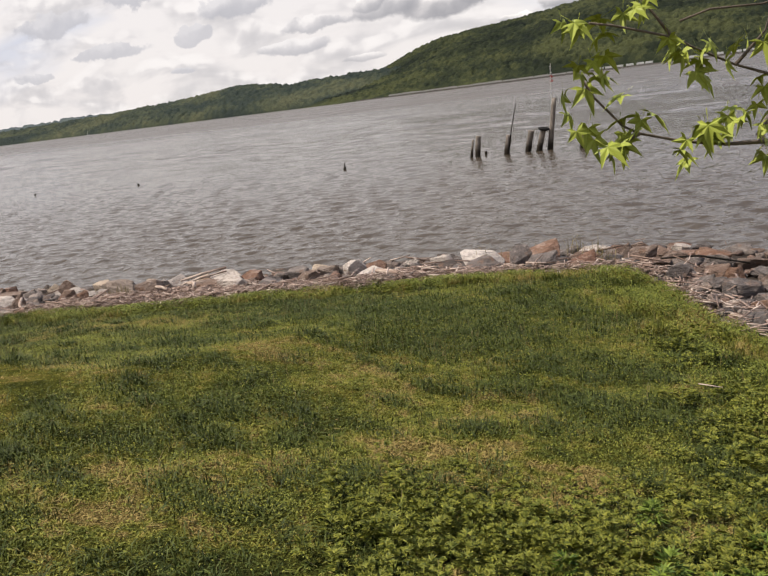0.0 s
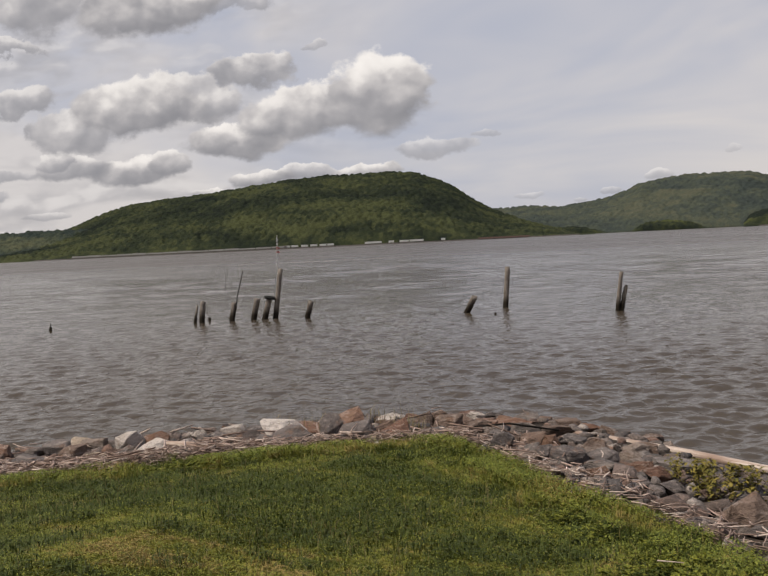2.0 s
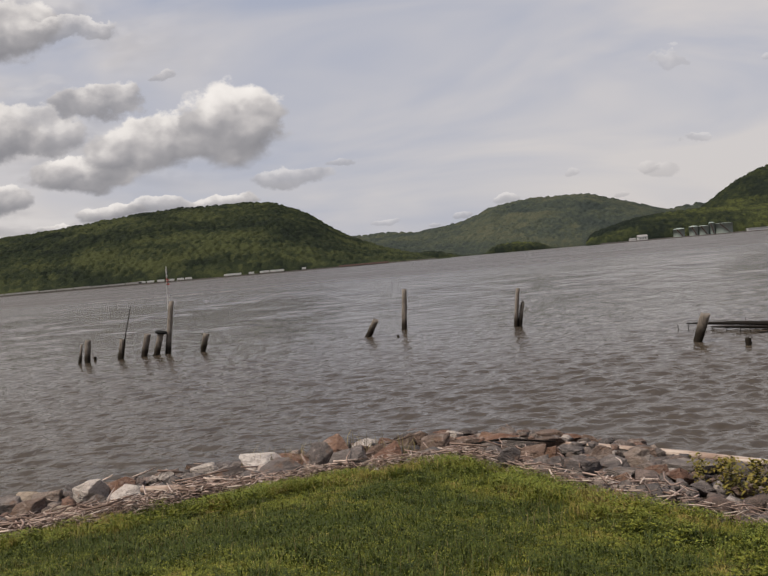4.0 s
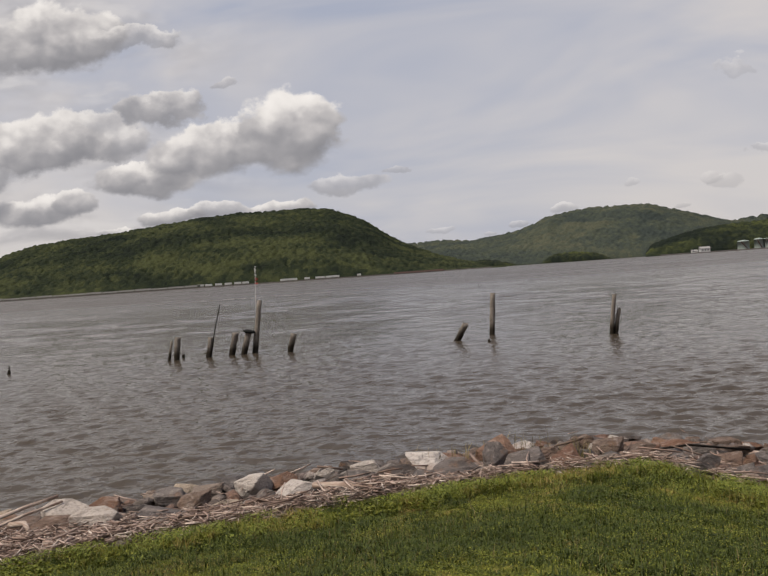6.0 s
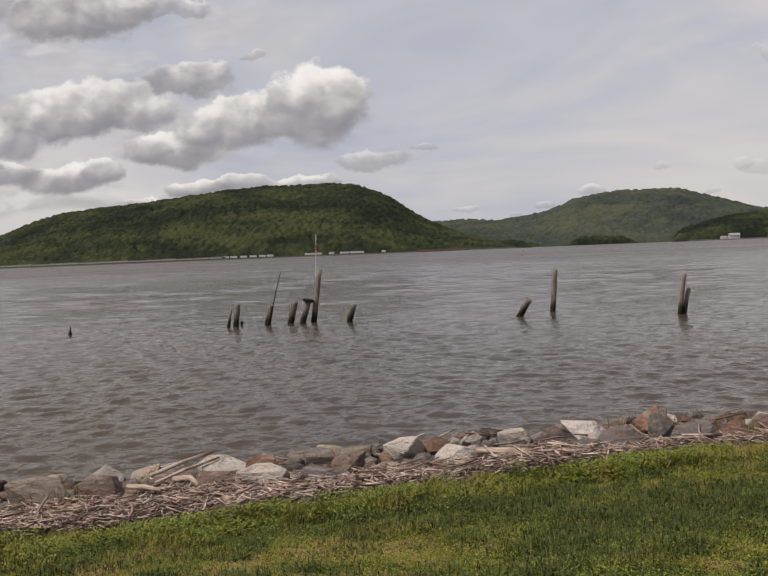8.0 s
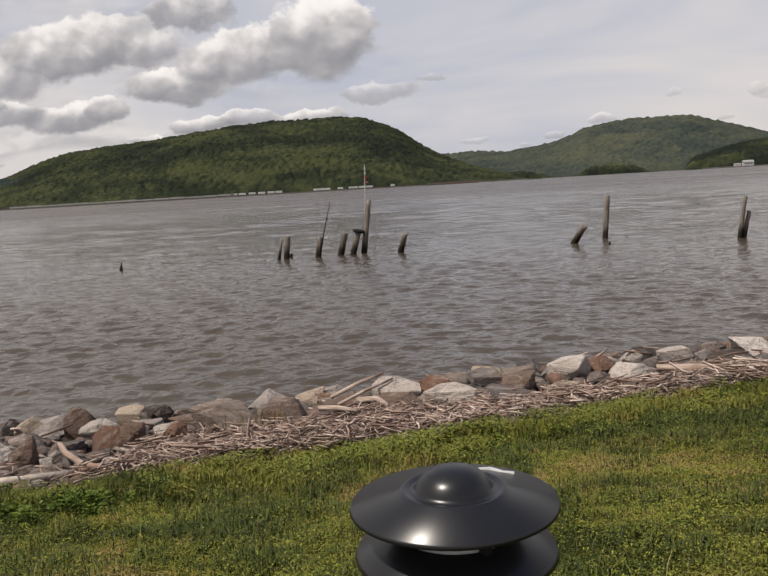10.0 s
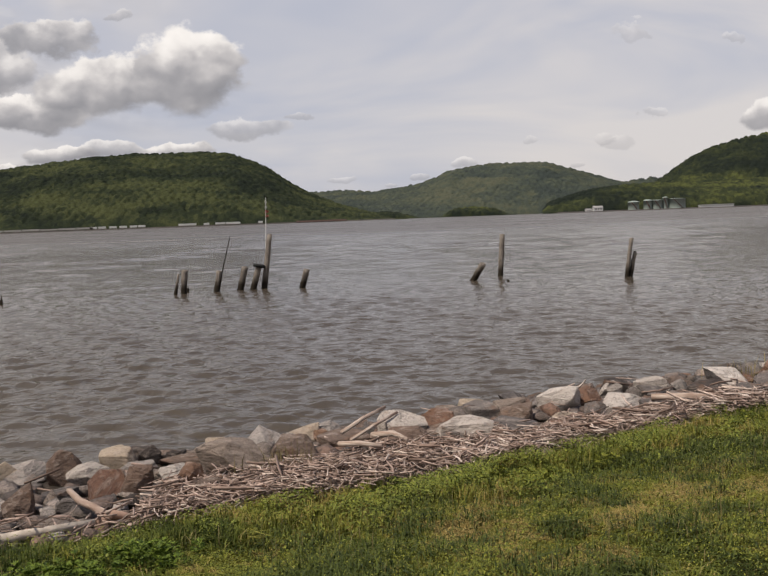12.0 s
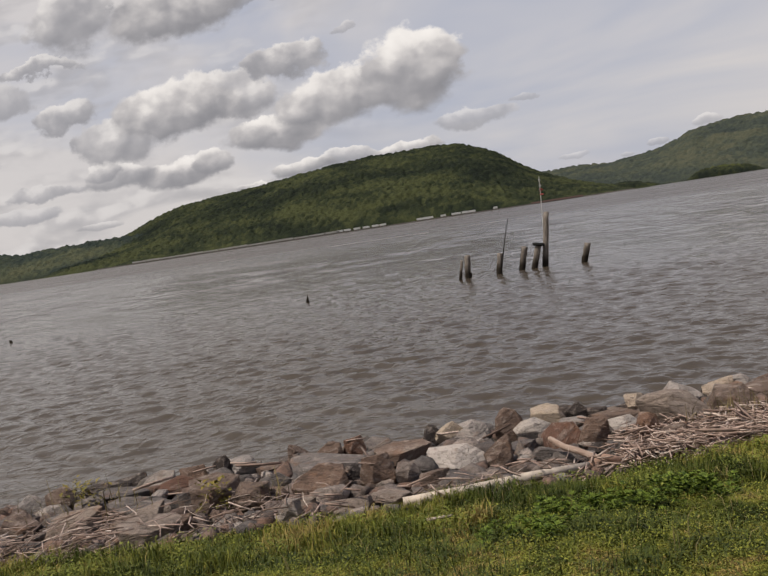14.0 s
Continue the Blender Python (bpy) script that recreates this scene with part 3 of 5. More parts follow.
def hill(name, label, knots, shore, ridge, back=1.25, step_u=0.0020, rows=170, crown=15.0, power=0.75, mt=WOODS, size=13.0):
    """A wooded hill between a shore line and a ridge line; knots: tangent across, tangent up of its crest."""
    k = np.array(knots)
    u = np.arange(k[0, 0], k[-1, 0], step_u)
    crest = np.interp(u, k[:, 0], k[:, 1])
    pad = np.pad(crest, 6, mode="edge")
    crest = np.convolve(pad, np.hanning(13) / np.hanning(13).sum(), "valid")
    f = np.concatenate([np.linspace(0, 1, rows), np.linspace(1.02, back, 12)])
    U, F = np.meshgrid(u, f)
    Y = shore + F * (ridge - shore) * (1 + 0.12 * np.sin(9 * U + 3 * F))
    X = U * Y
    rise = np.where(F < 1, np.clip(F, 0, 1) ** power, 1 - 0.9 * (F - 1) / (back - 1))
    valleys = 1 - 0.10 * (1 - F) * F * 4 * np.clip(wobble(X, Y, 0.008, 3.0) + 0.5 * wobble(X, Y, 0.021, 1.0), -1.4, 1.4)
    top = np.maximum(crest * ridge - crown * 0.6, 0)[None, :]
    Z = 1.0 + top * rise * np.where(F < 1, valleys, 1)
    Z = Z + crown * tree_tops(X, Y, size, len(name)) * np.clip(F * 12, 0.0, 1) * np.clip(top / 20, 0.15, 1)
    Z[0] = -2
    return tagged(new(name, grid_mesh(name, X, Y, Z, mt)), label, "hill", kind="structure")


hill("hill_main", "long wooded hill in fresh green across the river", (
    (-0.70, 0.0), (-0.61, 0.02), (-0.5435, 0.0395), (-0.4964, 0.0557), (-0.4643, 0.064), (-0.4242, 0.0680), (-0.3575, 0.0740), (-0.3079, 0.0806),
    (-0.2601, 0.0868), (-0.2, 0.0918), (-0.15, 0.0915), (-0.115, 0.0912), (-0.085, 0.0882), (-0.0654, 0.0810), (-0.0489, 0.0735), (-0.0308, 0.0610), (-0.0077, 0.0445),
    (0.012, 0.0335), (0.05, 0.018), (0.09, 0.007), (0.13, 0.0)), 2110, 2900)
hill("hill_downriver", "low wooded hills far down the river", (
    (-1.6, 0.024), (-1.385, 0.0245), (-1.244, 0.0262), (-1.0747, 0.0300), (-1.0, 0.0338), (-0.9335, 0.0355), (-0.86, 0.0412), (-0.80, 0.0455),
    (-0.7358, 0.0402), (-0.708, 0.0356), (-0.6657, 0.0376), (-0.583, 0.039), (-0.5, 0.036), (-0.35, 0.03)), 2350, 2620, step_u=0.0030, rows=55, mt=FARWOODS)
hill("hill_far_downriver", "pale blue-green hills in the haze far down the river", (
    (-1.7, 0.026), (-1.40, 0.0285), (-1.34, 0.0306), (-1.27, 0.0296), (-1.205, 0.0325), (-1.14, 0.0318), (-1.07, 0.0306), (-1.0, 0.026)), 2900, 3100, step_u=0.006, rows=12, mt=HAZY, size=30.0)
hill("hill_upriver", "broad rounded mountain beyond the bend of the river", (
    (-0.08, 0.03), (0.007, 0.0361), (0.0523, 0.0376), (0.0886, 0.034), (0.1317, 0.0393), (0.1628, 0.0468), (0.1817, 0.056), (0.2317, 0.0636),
    (0.3074, 0.0638), (0.3455, 0.0541), (0.4065, 0.0368), (0.4522, 0.0353), (0.50, 0.035)), 3400, 4150, back=1.1, rows=110, mt=HAZE_TINTED, size=16.0)
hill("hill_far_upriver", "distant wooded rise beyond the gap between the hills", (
    (0.39, 0.030), (0.4034, 0.0352), (0.4197, 0.0375), (0.436, 0.0407), (0.4491, 0.0415), (0.4609, 0.0399), (0.49, 0.036)), 4280, 4400, back=1.05, rows=24, mt=HAZE_TINTED, size=18.0)
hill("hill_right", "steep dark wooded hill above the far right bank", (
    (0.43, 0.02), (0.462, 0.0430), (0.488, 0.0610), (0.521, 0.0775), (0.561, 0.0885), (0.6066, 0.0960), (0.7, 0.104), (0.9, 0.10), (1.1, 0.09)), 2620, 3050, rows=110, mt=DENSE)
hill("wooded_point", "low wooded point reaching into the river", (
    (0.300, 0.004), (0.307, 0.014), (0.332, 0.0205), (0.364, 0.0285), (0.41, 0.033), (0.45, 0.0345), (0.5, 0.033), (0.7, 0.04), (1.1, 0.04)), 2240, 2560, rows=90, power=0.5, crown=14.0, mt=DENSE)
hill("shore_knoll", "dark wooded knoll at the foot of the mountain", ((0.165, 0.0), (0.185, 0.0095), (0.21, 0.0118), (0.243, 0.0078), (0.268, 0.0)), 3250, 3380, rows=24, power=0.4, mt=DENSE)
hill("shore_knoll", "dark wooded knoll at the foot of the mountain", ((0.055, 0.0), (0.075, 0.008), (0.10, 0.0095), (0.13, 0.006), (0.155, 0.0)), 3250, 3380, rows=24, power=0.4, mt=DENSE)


# ---- the far bank: railway, houses, tanks ----
def freight_car(x, y, z, length, height, mt, label, boxes=1):
    car = tagged(new("freight_car"), label, "rail car", "freight cars on the far bank")
    car.location = (x, y, z)
    bm = bmesh.new()
    box(bm, (-length / 2, -1.5, 1.0), (length / 2, 1.5, 1.5))
    part("chassis", mesh_of("chassis", bm, RAIL), car)
    for i in range(boxes):
        a = -length / 2 + length * i / boxes + 0.3
        b = -length / 2 + length * (i + 1) / boxes - 0.3
        bm = bmesh.new()
        box(bm, (a, -1.5, 1.5), (b, 1.5, height))
        bmesh.ops.bevel(bm, geom=bm.edges, offset=0.15, segments=1, affect="EDGES")
        part("body", mesh_of("body", bm, mt), car)
    for s in (-0.36, 0.36):
        bm = bmesh.new()
        box(bm, (s * length - 1.3, -1.2, 0.0), (s * length + 1.3, 1.2, 1.0))
        part("bogie", mesh_of("bogie", bm, RUST), car)


bank_v, bank_f = [], []
for i, u in enumerate(np.linspace(-0.60, 0.11, 120)):
    for y, z in ((2092, -1.0), (2096, 2.2 + 0.5 * math.sin(i * 1.7)), (2104, 2.8), (2112, 2.8), (2118, -1)):
        bank_v.append((u * y, y, z))
for i in range(119):
    for j in range(4):
        a = i * 5 + j
        bank_f.append((a, a + 5, a + 6, a + 1))
tagged(new("railway_embankment", mesh_from("railway_embankment", bank_v, bank_f, RAIL)), "stone railway embankment along the far river bank", "embankment", kind="structure")
bank_v2 = [(u * y, y, z) for u in np.linspace(-0.012, 0.05, 30) for y, z in ((2094, 2.0), (2095, 6.0), (2101, 5.5))]
tagged(new("red_bank", mesh_from("red_bank", bank_v2, [(3 * i + j, 3 * i + 3 + j, 3 * i + 4 + j, 3 * i + 1 + j) for i in range(29) for j in range(2)], RUST)), "bare red-brown earth bank beside the railway", "bank", kind="structure")

for a, b, n in ((5, 45, 1), (52, 94, 1), (112, 153, 1), (168, 210, 1), (225, 266, 1), (272, 312, 1), (497, 598, 3), (640, 672, 1), (705, 760, 2), (765, 847, 2), (950, 975, 1)):
    u0, u1 = -0.2600 + a / 2.91 * 0.000618, -0.2600 + b / 2.91 * 0.000618
    freight_car((u0 + u1) / 2 * 2107, 2107, 2.8, (u1 - u0) * 2107, 6.4, WHITE, "white boxed freight car on the far bank railway", n)
for i in range(14):
    freight_car(-1130 + i * 44, 2107, 2.8, 42, 5.4 + 0.6 * math.sin(i * 2.1), GREYCAR, "long grey freight car on the far bank railway", 2)


def house(x, y, z, w, h, mt, label, d=8.0):
    ob = tagged(new("house"), label, "house")
    ob.location = (x, y, z)
    bm = bmesh.new()
    box(bm, (-w / 2, -d / 2, 0), (w / 2, d / 2, h * 0.65))
    part("wall", mesh_of("wall", bm, mt), ob)
    bm = bmesh.new()
    v = [bm.verts.new(p) for p in ((-w * .54, -d * .55, h * .65), (w * .54, -d * .55, h * .65), (w * .54, d * .55, h * .65), (-w * .54, d * .55, h * .65), (-w * .54, 0, h), (w * .54, 0, h))]
    for f in ((0, 1, 5, 4), (2, 3, 4, 5), (0, 4, 3), (1, 2, 5), (0, 3, 2, 1)):
        bm.faces.new([v[i] for i in f])
    part("roof", mesh_of("roof", bm, GREYCAR), ob)
    for s in (-0.28, 0.0, 0.28):
        bm = bmesh.new()
        box(bm, (s * w - w * .06, -d / 2 - 0.08, h * .25), (s * w + w * .06, -d / 2 + 0.02, h * .48))
        part("window", mesh_of("window", bm, DARKWOOD), ob)


house(-709, 2244, 57, 14, 8, GREYCAR, "pale hillside house among the trees")
house(-614, 2196, 47, 8, 9, GREYCAR, "white hillside house among the trees")
house(-593, 2196, 44, 7, 6, GREYCAR, "small pale hillside house among the trees")
house(823, 2212, 2.5, 26, 15, WHITE, "white waterside building on the wooded point", 14)
house(795, 2210, 2.5, 16, 8, PALE, "low pale shed beside the white waterside building", 10)

bank3 = [(u * y, y, z) for u in np.linspace(0.318, 1.0, 60) for y, z in ((2180, -1.0), (2184, 2.4), (2262, 3.5), (2270, 3.0))]
tagged(new("waterfront", mesh_from("waterfront", bank3, [(4 * i + j, 4 * i + 4 + j, 4 * i + 5 + j, 4 * i + 1 + j) for i in range(59) for j in range(3)], RAIL)), "level brown waterfront below the wooded point", "bank", kind="structure")


def storage_tank(u0, u1, height, dome):
    y = 2215
    r = (u1 - u0) * y / 2
    ob = tagged(new("storage_tank"), "round pale green steel storage tank on the waterfront", "storage tank", "tanks on the waterfront")
    ob.location = ((u0 + u1) / 2 * y, y + r * 0.2, 2.8)
    bm = bmesh.new()
    lathe(bm, [(r, 0), (r, height)] + [(r * 1.003, height), (r * 1.003, height + 0.4)], 40)
    part("wall", mesh_of("wall", bm, TANK, True), ob)
    bm = bmesh.new()
    lathe(bm, [(r, height + 0.4), (r * 0.8, height + dome * 0.55), (r * 0.4, height + dome * 0.9), (0, height + dome)], 40)
    part("roof", mesh_of("roof", bm, TANK, True), ob)
    bm = bmesh.new()
    for k in range(14):
        a0 = -2.3 + k * 0.075
        z = height * (1 - k / 14)
        box(bm, (r * 1.02 * math.cos(a0) - 1.4, r * 1.02 * math.sin(a0) - 0.9, z - 1.5), (r * 1.02 * math.cos(a0) + 1.4, r * 1.02 * math.sin(a0) + 0.4, z + 0.1))
    part("stairway", mesh_of("stairway", bm, RUST), ob, "dark stairway winding up the wall")


for u0, u1, h, d in ((0.4134, 0.4275, 21, 4), (0.4337, 0.4445, 24, 4), (0.4447, 0.4585, 24, 2), (0.4588, 0.4663, 31, 3), (0.4667, 0.4895, 27, 1.5)):
    storage_tank(u0, u1, h, d)
shed = tagged(new("pier_shed"), "long low white shed on the waterfront pier", "shed")
shed.location = (0.531 * 2192, 2192, 1.6)
bm = bmesh.new()
box(bm, (-50, -5, 0), (50, 5, 7.5))
part("wall", mesh_of("wall", bm, WHITE), shed)
bm = bmesh.new()
box(bm, (-51, -6, 7.5), (51, 6, 8.4))
part("roof", mesh_of("roof", bm, PALE), shed)

boat = tagged(new("sailboat"), "small white sailboat with a bare mast far down the river", "sailboat")
boat.location = (-1.1538 * 1900, 1900, 0)
bm = bmesh.new()
tube(bm, [(-6, 0, 0.6), (-3, 0, 0.4), (3, 0, 0.4), (7, 0, 0.9)], [0.5, 1.6, 1.6, 0.1], 10)
part("hull", mesh_of("hull", bm, WHITE), boat)
bm = bmesh.new()
tube(bm, [(0, 0, 1), (0, 0, 17)], [0.35, 0.2], 6)
part("mast", mesh_of("mast", bm, PALE), boat)


# ---- old pilings in the river ----
def pile_mesh(base, top, r0, r1, cut=0.06, seed=0):
    rng = random.Random(seed)
    b, t = Vector(base), Vector(top)
    d = t - b
    pts = [b + d * f for f in np.linspace(-0.35, 1, 10)]
    for p in pts[1:-1]:
        p += Vector((rng.uniform(-1, 1), rng.uniform(-1, 1), 0)) * 0.012
    bm = bmesh.new()
    radii = [(r0 + (r1 - r0) * i / 9) * rng.uniform(0.95, 1.05) for i in range(10)]
    tube(bm, pts, radii, 14)
    bm.verts.ensure_lookup_table()
    for v in bm.verts:
        a = math.atan2(v.co.y - b.y, v.co.x - b.x)
        v.co.x += 0.010 * math.sin(a * 5 + seed)
        v.co.y += 0.010 * math.cos(a * 4 + seed)
    for v in bm.verts[-14:]:
        v.co.z += rng.uniform(-cut, cut * 0.4)
    me = mesh_of("piling", bm, PILE, True)
    for f in me.polygons:
        f.use_smooth = len(f.vertices) <= 4
    return me


def piling(base, top, r0, r1, label, cut=0.06):
    ob = new("piling", pile_mesh(base, top, r0, r1, cut, round(base[0] * 7)))
    return tagged(ob, label, "piling", "old pilings in the river")


piling((-17.49, 42.2, 0), (-17.28, 42.2, 1.0), 0.11, 0.05, "thin broken dark wooden stake standing in the river", 0.12)
piling((-17.09, 42.2, 0), (-16.97, 42.3, 1.22), 0.15, 0.15, "short weathered wooden piling with a dark wet foot")
piling((-17.06, 43.4, -0.1), (-17.05, 43.4, 0.22), 0.08, 0.07, "rotten piling stump just above the water")
stick_pile = piling((-15.48, 42.7, 0), (-15.29, 42.8, 1.05), 0.165, 0.15, "short weathered piling with a thin rod beside it")
piling((-14.31, 43.0, 0), (-14.0, 43.0, 1.21), 0.165, 0.16, "leaning weathered wooden piling with a dark wet foot")
tyre_pile = piling((-13.65, 43.0, 0), (-13.27, 43.0, 1.22), 0.17, 0.16, "leaning piling with an old tyre over its head")
tall_left = piling((-13.09, 43.3, 0), (-12.66, 43.4, 2.86), 0.175, 0.125, "tall grey wooden piling with a pole lashed to it")
piling((-11.1, 42.8, 0), (-10.82, 42.7, 0.97), 0.16, 0.155, "short leaning weathered wooden piling")
piling((-2.17, 42.3, 0), (-1.67, 41.9, 0.92), 0.17, 0.155, "strongly leaning dark piling with a hollow pale head")
piling((0.0, 45.0, 0), (0.2, 45.2, 2.32), 0.15, 0.14, "tall upright grey wooden piling with a dark foot")
piling((5.58, 40.7, 0), (5.82, 40.6, 2.0), 0.11, 0.105, "slim tall dark wooden piling")
piling((5.78, 40.75, 0), (6.03, 40.7, 1.27), 0.13, 0.09, "split pale piling leaning beside a taller one", 0.16)
piling((9.83, 28.4, 0), (10.11, 28.2, 1.06), 0.165, 0.17, "thick leaning piling with a pale cut head beside the sunken dock")
piling((10.58, 26.1, -0.1), (10.6, 26.1, 0.28), 0.10, 0.09, "dark piling stump beside the sunken dock")
piling((-25.56, 41.0, -0.1), (-25.52, 41.0, 0.20), 0.13, 0.06, "dark pointed stump in the open river", 0.02)
piling((-25.53, 41.0, 0.1), (-25.50, 41.0, 0.42), 0.035, 0.025, "thin dark spike on a stump in the river", 0.02)
piling((-43.19, 40.7, -0.1), (-43.19, 40.7, 0.14), 0.10, 0.06, "tiny dark stump in the open river", 0.02)
piling((-52.8, 39.2, -0.1), (-52.8, 39.2, 0.10), 0.08, 0.05, "tiny dark stump in the open river", 0.02)
piling((-0.6, 41.0, -0.1), (-0.6, 41.0, 0.10), 0.07, 0.05, "tiny dark stump in the open river", 0.02)

bm = bmesh.new()
tube(bm, [(-15.3, 42.62, 0.3), (-15.05, 42.62, 1.4), (-14.66, 42.62, 2.8)], [0.03, 0.028, 0.022], 6)
part("rod", mesh_of("rod", bm, DARKWOOD), stick_pile, "thin dark rod leaning on the piling")
bm = bmesh.new()
lathe(bm, [(0.235 + 0.09 * math.cos(a), 1.21 + 0.085 * math.sin(a)) for a in np.linspace(0, 2 * math.pi, 13)], 24)
for v in bm.verts:
    v.co += Vector((-13.27, 43.0, 0.02 - 0.18 * v.co.x))
part("tyre", mesh_of("tyre", bm, RUBBER, True), tyre_pile, "old black tyre hung over the piling head")
bm = bmesh.new()
tube(bm, [(-12.92, 43.55, 1.9), (-12.86, 43.5, 3.2), (-12.79, 43.5, 4.75)], [0.028, 0.024, 0.016], 6)
pole = part("pole", mesh_of("pole", bm, PALE), tall_left, "thin pale pole lashed to the piling")
for z0, z1, w, mt, text in ((3.75, 4.12, 0.17, CLOTH, "faded red rag"), (4.2, 4.62, 0.09, PALE, "torn pale rag")):
    bm = bmesh.new()
    n = 9
    vs = [[bm.verts.new((-12.83 + 0.012 * math.sin(3 * k) + s * w * (0.5 + 0.5 * math.sin(1.1 * k + 0.5)), 43.5 - 0.05 * math.sin(1.7 * k + s), z0 + (z1 - z0) * k / n)) for s in (-0.25, 0.4, 1.0)] for k in range(n + 1)]
    for k in range(n):
        for j in range(2):
            bm.faces.new((vs[k][j], vs[k][j + 1], vs[k + 1][j + 1], vs[k + 1][j]))
    bmesh.ops.solidify(bm, geom=bm.faces[:], thickness=0.006)
    part("rag", mesh_of("rag", bm, mt), pole, text)

dock = tagged(new("sunken_dock"), "half sunken dark wooden dock frame with rusty spikes", "dock")
dock.location = (0, 0, 0)
DX = Vector((1.35, -2.2, 0)).normalized()
DN = Vector((DX.y, -DX.x, 0))
for off, z, l0, l1, w in ((0.0, 0.20, 0.0, 9.0, 0.12), (0.42, 0.19, 0.9, 9.0, 0.13), (0.85, 0.15, 1.8, 9.0, 0.12), (-0.4, 0.12, 1.4, 9.0, 0.11), (-0.8, 0.0, 3.4, 9.0, 0.07)):
    a, b = Vector((11.4, 33.0, z)) + DX * l0 - DN * off, Vector((11.4, 33.0, z + 0.05)) + DX * l1 - DN * off
    bm = bmesh.new()
    tube(bm, [a, a.lerp(b, 0.12) + Vector((0, 0, 0.02)), a.lerp(b, 0.4) + Vector((0, 0, 0.03)), b], [w * 0.2, w * 0.5, w * 0.62, w * 0.62], 8)
    part("beam", mesh_of("beam", bm, DARKWOOD), dock)
for k in range(15):
    a = Vector((11.4, 33.0, -0.05)) + DX * (0.1 + 0.56 * k) + DN * (0.75 + 0.12 * math.sin(k * 2.3))
    bm = bmesh.new()
    tube(bm, [a, a + Vector((0.05 * math.sin(k * 2.0), 0.0, 0.30 + 0.12 * math.sin(k * 1.3)))], [0.018, 0.012], 6)
    part("spike", mesh_of("spike", bm, DARKWOOD), dock)
for k in range(4):
    a = Vector((11.4, 33.0, 0.24)) + DX * (0.5 + 2.1 * k) - DN * 0.2
    bm = bmesh.new()
    tube(bm, [a, a + Vector((0.06 * math.sin(k * 2.0 + 1), 0.0, 0.22))], [0.014, 0.010], 6)
    part("spike", mesh_of("spike", bm, RUST), dock)


# ---- garden lamp ----
def garden_lamp(x, y):
    z = float(ground_z(x, y))
    ob = tagged(new("garden_lamp"), "black mushroom-topped bollard lamp with frosted lens standing in the lawn", "bollard lamp")
    ob.location = (x, y, z)
    H = 2.992 - z
    for name, profile, mt, text in (
        ("post", [(0.0, -0.1), (0.075, -0.1), (0.075, 0.02), (0.085, 0.02), (0.085, H - 0.30), (0.10, H - 0.29), (0.10, H - 0.275), (0.0, H - 0.275)], BLACK, ""),
        ("lens", [(0.0, H - 0.275), (0.086, H - 0.275), (0.086, H - 0.012), (0.0, H - 0.012)], LENS, "frosted pale lamp lens"),
        ("louvre", [(0.09, H - 0.075), (0.155, H - 0.105), (0.164, H - 0.099), (0.160, H - 0.089), (0.09, H - 0.063)], BLACK, ""),
        ("louvre", [(0.09, H - 0.185), (0.130, H - 0.208), (0.138, H - 0.202), (0.134, H - 0.194), (0.09, H - 0.174)], BLACK, ""),
        ("cap", [(0.0, H - 0.012), (0.160, H - 0.024), (0.168, H - 0.020), (0.166, H - 0.013), (0.090, H + 0.003), (0.086, H + 0.008), (0.079, H + 0.009), (0.074, H + 0.005), (0.064, H + 0.006), (0.061, H + 0.012),
                 (0.055, H + 0.023), (0.043, H + 0.034), (0.024, H + 0.041), (0.0, H + 0.043)], BLACK, ""),
    ):
        bm = bmesh.new()
        lathe(bm, profile, 48)
        me = mesh_of(name, bm, mt, True)
        part(name, me, ob, text)
    for k in range(4):
        a = k * math.pi / 2 + 0.5
        bm = bmesh.new()
        tube(bm, [(0.090 * math.cos(a), 0.090 * math.sin(a), H - 0.24), (0.090 * math.cos(a), 0.090 * math.sin(a), H - 0.015)], [0.011, 0.011], 6)
        part("strut", mesh_of("strut", bm, BLACK), ob)
    bm = bmesh.new()
    tube(bm, [(0.045, 0.105, H - 0.0025), (0.066, 0.108, H - 0.0055), (0.086, 0.096, H - 0.0065), (0.105, 0.092, H - 0.0085)], [0.003, 0.006, 0.004, 0.005], 6)
    part("dropping", mesh_of("dropping", bm, WHITE), ob, "white bird dropping on the cap")


garden_lamp(-9.15, 1.74)


# ---- the young tree whose twigs hang into view ----
LEAF_POINTS = []
for i in range(5):
    a = math.pi / 2 + (i - 2) * 1.08
    r = (0.62, 0.88, 1.0, 0.88, 0.62)[i]
    LEAF_POINTS.append((a - 0.27, r * 0.58))
    LEAF_POINTS.append((a, r))
    LEAF_POINTS.append((a + 0.27, r * 0.58))
    if i < 4:
        LEAF_POINTS.append((a + 0.54, 0.36))


def leaf_mesh(seed):
    rng = random.Random(seed)
    verts, faces = [(0, 0, 0)], []
    droop = rng.uniform(0.35, 0.9)
    for a, r in LEAF_POINTS:
        r *= 0.047 * rng.uniform(0.92, 1.06)
        x, y = r * math.cos(a), r * math.sin(a)
        verts.append((x, y, -droop * (x * x + y * y) / 0.065 + 0.10 * abs(x)))
    for k in range(1, len(LEAF_POINTS)):
        faces.append((0, k, k + 1))
    verts.append((0, -0.032, 0.008))
    verts.append((0.0018, -0.032, 0.008))
    faces.append((0, len(verts) - 2, len(verts) - 1))
    return mesh_from("leaf", verts, faces, SWEETGUM)


